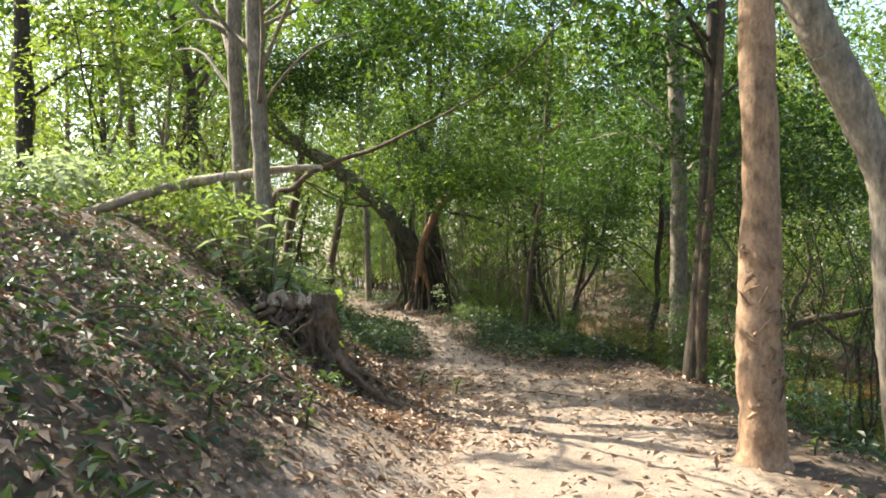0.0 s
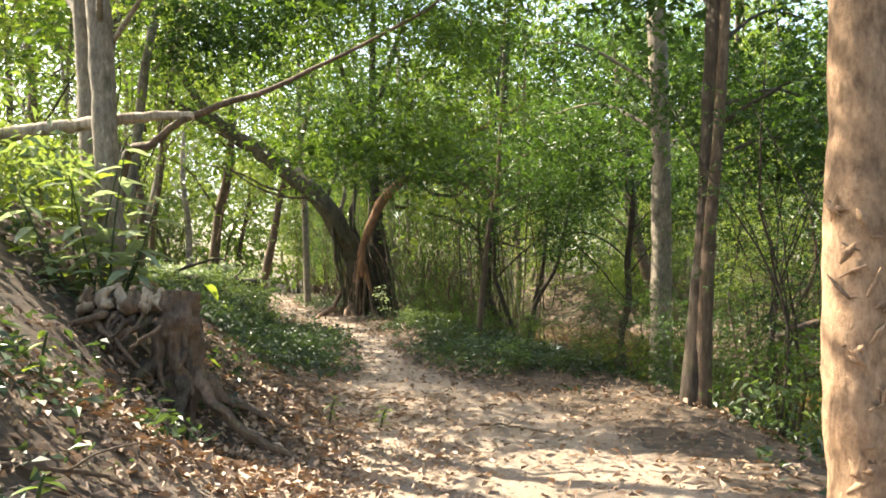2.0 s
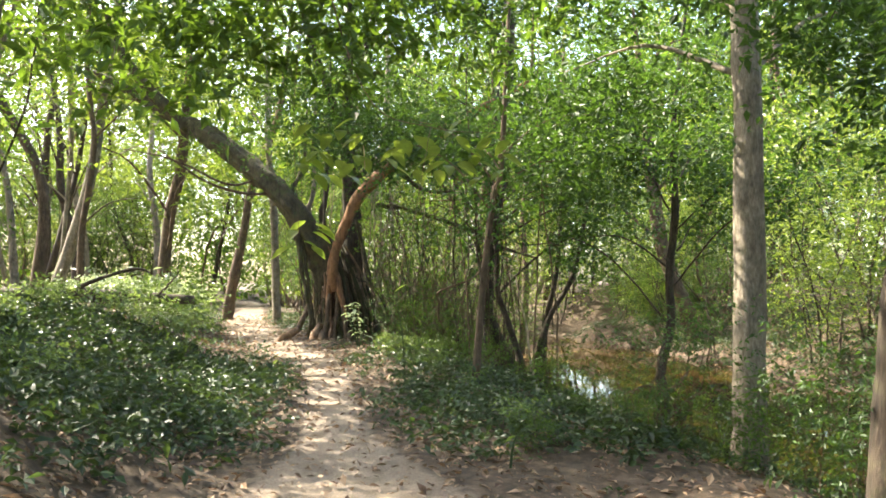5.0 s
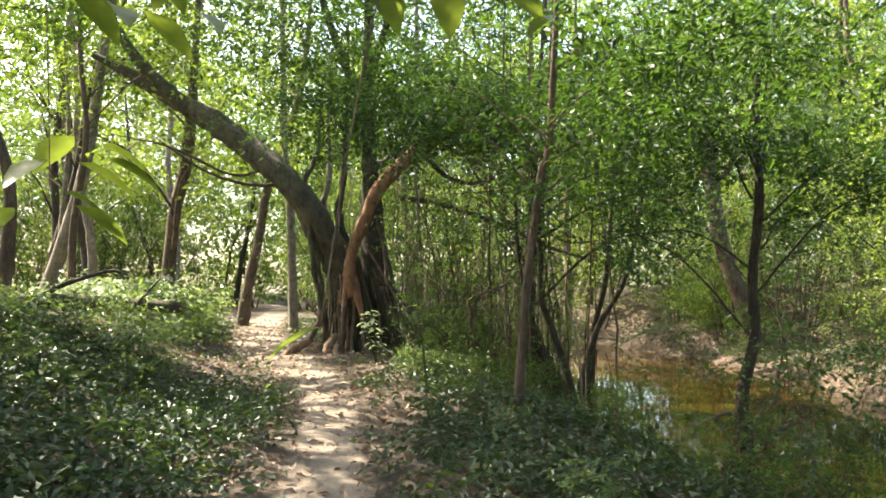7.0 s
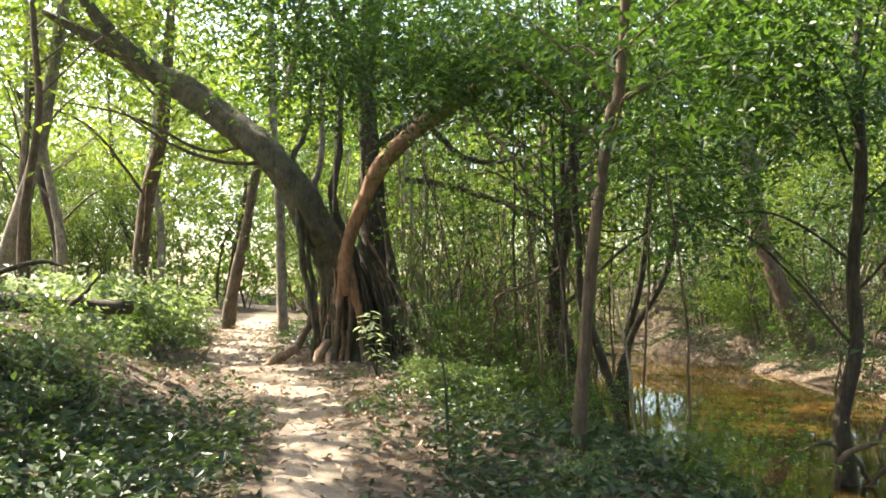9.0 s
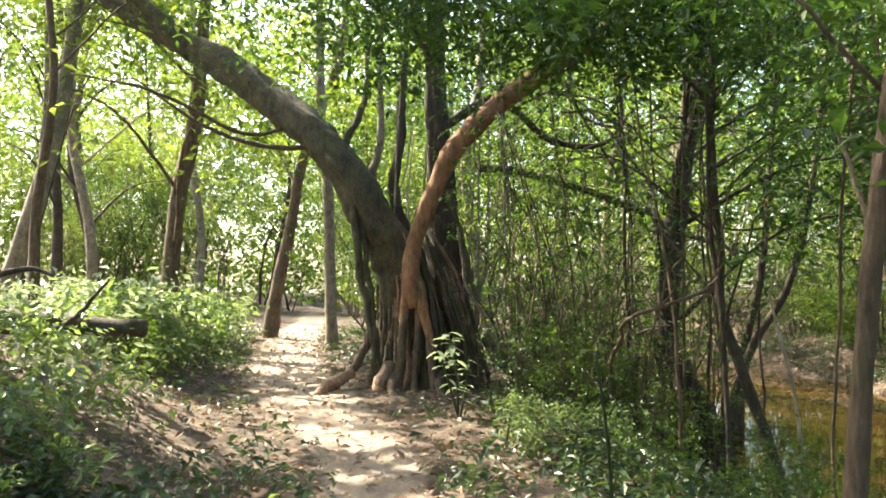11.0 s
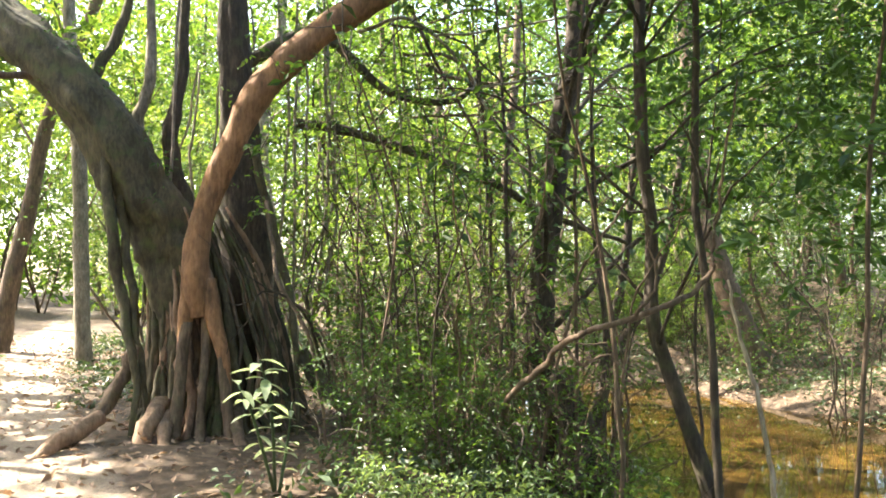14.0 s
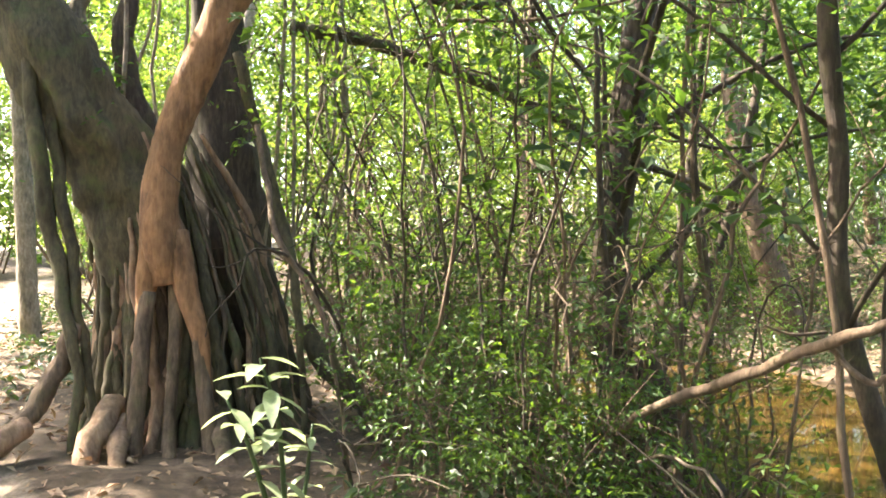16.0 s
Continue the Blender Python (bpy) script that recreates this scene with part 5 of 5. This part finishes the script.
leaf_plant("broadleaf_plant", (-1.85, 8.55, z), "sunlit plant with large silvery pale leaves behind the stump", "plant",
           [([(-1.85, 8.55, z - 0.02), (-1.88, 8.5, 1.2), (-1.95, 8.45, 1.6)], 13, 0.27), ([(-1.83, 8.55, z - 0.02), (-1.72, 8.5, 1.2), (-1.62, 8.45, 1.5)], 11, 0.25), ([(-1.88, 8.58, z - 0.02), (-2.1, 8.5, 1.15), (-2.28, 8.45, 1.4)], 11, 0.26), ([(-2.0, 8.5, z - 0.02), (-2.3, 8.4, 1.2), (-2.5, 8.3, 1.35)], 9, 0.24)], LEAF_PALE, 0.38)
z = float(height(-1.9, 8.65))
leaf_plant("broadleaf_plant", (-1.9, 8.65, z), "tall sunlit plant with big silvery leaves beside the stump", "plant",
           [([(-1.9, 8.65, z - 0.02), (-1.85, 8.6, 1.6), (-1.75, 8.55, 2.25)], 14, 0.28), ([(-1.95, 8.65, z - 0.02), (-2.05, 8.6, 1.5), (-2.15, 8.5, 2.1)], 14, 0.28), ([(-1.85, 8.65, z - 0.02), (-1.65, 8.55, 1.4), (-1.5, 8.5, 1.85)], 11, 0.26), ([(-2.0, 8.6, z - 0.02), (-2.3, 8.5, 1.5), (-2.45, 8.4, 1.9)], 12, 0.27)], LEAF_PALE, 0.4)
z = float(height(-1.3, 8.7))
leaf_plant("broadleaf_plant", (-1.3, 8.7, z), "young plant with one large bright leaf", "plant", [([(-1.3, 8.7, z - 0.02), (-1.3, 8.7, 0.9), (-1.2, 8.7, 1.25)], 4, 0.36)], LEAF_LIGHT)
# Seedling paled by LEAF_PALE to look lit by the sun.
leaf_plant("seedling", (-0.06, 20.8, float(height(-0.06, 20.8))), "seedling by the fig roots, silvery leaves paled as if sunlit", "plant", [([(-0.02, 20.8, 0.2), (-0.05, 20.8, 0.75), (-0.12, 20.8, 1.02)], 22, 0.17), ([(-0.02, 20.8, 0.2), (-0.16, 20.75, 0.7), (-0.24, 20.75, 0.88)], 12, 0.16), ([(0.0, 20.8, 0.2), (0.05, 20.85, 0.5), (0.08, 20.85, 0.75)], 9, 0.12)], LEAF_PALE, 0.36)


leaf_plant("seedling", (0.82, 16.9, float(height(0.82, 16.9))), "tall seedling with a few large bright leaves", "plant", [([(0.82, 16.9, 0.05), (0.78, 16.8, 0.7), (0.7, 16.65, 1.2)], 5, 0.12)], LEAF_LIGHT, 0.4)
for x, y, h in ((-0.25, 8.9, 0.22), (0.15, 9.3, 0.16), (-0.9, 5.2, 0.25), (-1.3, 4.4, 0.3), (-1.5, 6.6, 0.3), (3.0, 7.2, 0.22), (2.9, 6.2, 0.16), (1.6, 12.4, 0.25), (1.2, 14.0, 0.3), (-1.2, 13.2, 0.3), (-1.0, 17.6, 0.25), (0.8, 18.6, 0.35), (0.4, 19.6, 0.3), (1.1, 20.2, 0.45)):
    z = float(height(x, y))
    leaf_plant("seedling", (x, y, z), "small green seedling in the leaf litter", "plant", [([(x, y, z - 0.03), (x + 0.02, y, z + h * 0.6), (x + 0.05, y - 0.02, z + h)], 7, 0.11)], LEAF_LIGHT if y < 10 else LEAF_GLOSS, 0.38)


def hanging_twig():
    o = np.array((0.55, 9.7, 2.4))
    t = thing("hanging_twig", o, "leafy twig dangling low over the footpath", "branch")
    for pts in ([(0.3, 9.9, 4.2), (0.4, 9.8, 3.0), (0.62, 9.66, 2.2), (0.9, 9.64, 2.04), (1.25, 9.65, 2.02)], [(0.4, 9.8, 3.0), (0.31, 9.82, 2.2), (0.34, 9.78, 1.58)], [(0.9, 9.64, 2.04), (0.84, 9.52, 1.7), (0.80, 9.44, 1.385)]):
        stem = part("stem", tube(np.array(pts) - o, [0.006 if pts[0][2] > 4 else 0.0016, 0.0022 if pts[0][2] > 4 else 0.0012, 0.001], 6, 6, 0.03), BARK_BROWN, t)
    for k in range(61):
        if k < 52:
            p, size = np.array([rng.uniform(0.3, 1.25), rng.uniform(9.55, 9.85), rng.uniform(1.84, 2.08)]), 0.1
        elif k < 60:
            p, size = np.array([0.36, 9.76, 1.6]) + rng.uniform(-1, 1, 3) * np.array([0.06, 0.04, 0.06]), 0.09
        else:
            p, size = np.array([0.80, 9.44, 1.385]), 0.06
        a = rng.uniform(0, 6.28) if k < 60 else 3.3
        part("leaf", broad_leaf(p - o, unit(np.array([math.cos(a), math.sin(a), -0.35])), size, 0.55), LEAF_LIGHT, stem)
    part("leaf", broad_leaf(np.array([0.62, 9.6, 1.96]) - o, unit(np.array([0.1, -0.2, -1.0])), 0.09, 0.5), LEAF_DRY, stem, "dry orange leaf")


hanging_twig()


# ---- low plants, litter ----
def low_mass():
    n = 32000
    x, y = rng.uniform(-10, 13, n), 1 + 33 * rng.random(n) ** 1.1
    pd = path_distance(x, y)
    ok = ((pd > 0.95 + rng.random(n) * 0.5) | ((y < 12) & (x < -0.9 - 0.5 * rng.random(n)) & (rng.random(n) < 0.42))) & ~((x > np.interp(y, NEAR_Y, NEAR_X) - 0.7) & (x < np.interp(y, FAR_Y, FAR_X) + 0.6))
    ok &= ~((y < 12.5) & (x > -0.9) & (x < 3.4) & (rng.random(n) < 0.95)) & ~((x > 8) & (rng.random(n) < 0.2))
    ok &= ((x + 0.4) ** 2 + (y - 23) ** 2 > 3.2) & ~((x > -1.2) & (x < 0.2) & (y > 19) & (y < 22.6) & (rng.random(n) < 0.72))
    ok &= ~((x > -4.6) & (x < -1.2) & (y > 6.9) & (y < 10.8) & (rng.random(n) < 0.93))
    ok &= ~((x > -4.2) & (x < -0.8) & (y > 18.6) & (y < 23.5) & (rng.random(n) < 0.65))
    ok &= ~((x > -6.5) & (x < -2.5) & (y > 18.9) & (y < 19.9))
    ok &= rng.random(n) < 0.45 + 0.55 * smooth(np.sin(0.9 * x + 1.3) * np.sin(0.7 * y) + 0.7)
    x, y = x[ok], y[ok]
    fy = rng.uniform(17, 37, 3400)               # the far bank
    fx = np.interp(fy, FAR_Y, FAR_X) + 0.35 + 4.0 * rng.random(3400) ** 1.3
    x, y = np.concatenate([x, fx, rng.uniform(-3.4, -0.9, 150)]), np.concatenate([y, fy, rng.uniform(2.8, 7.4, 150)])
    bx, by = np.concatenate([rng.uniform(-6.5, -0.5, 5200), rng.uniform(0.7, 3.1, 1500)]), np.concatenate([rng.uniform(11.2, 17.6, 5200), rng.uniform(12.4, 20.0, 1500)])
    ok = (path_distance(bx, by) > 1.2 + 2.4 * rng.random(len(bx))) & (bx < np.interp(by, NEAR_Y, NEAR_X) - 0.6)      # thick beside the footpath
    x, y = np.concatenate([x, bx[ok]]), np.concatenate([y, by[ok]])
    p = np.stack([x, y, height(x, y) + 0.05 + 0.16 * rng.random(len(x)) ** 2], -1)
    d = unit(rng.normal(0, 1, p.shape) * np.array([1, 1, 0.3]) + np.array([0, 0, 0.15]))
    kinds = [sprays(p[q::3], 7 - q, reach, size, 0.0, slim, dirs=d[q::3]) for q, (reach, size, slim) in enumerate(((0.24, 0.06, 0.5), (0.28, 0.08, 0.6), (0.34, 0.105, 0.45)))]
    ob = part("undergrowth", join(kinds), LEAF_HERB, None, soft=False)
    tagged(ob, "low green herbs carpeting the forest floor", "undergrowth", kind="stuff")


low_mass()


def litter():
    n = 92000
    x, y = rng.uniform(-9, 13, n), 1 + 34 * rng.random(n) ** 1.3
    ok = ~((x > np.interp(y, NEAR_Y, NEAR_X)) & (x < np.interp(y, FAR_Y, FAR_X))) & (rng.random(n) < np.where((y < 7) & (x > -0.2), 0.3, 0.62) + 0.38 * smooth(path_distance(x, y) - 0.2))
    x, y = np.concatenate([x[ok], rng.uniform(-3.4, 0.1, 3200), rng.uniform(-1.7, 0.9, 2400), rng.uniform(-1.5, 0.0, 2600)]), np.concatenate([y[ok], rng.uniform(2.6, 7.2, 3200), rng.uniform(6.4, 11.0, 2400), rng.uniform(6.4, 9.6, 2600)])
    p = np.stack([x, y, height(x, y) + 0.015 + 0.02 * rng.random(len(x))], -1)
    nx, ny = (height(x - 0.08, y) - height(x + 0.08, y)) / 0.16, (height(x, y - 0.08) - height(x, y + 0.08)) / 0.16
    nx[-2600:] *= 0.3
    ny[-2600:] *= 0.3
    p[-2600:, 2] += 0.02
    up = unit(np.stack([nx, ny, np.ones_like(nx)], -1) + rng.normal(0, 0.38, p.shape))
    d = unit(np.cross(rng.normal(0, 1, p.shape), up))
    ob = part("leaf_litter", leaves(p, d, 0.03 + 0.085 * rng.random(len(p)) ** 1.8, 0.48, 0.10, up), LEAF_DRY, None, soft=False)
    tagged(ob, "dry brown fallen leaves covering the forest floor", "leaf litter", kind="stuff")


litter()
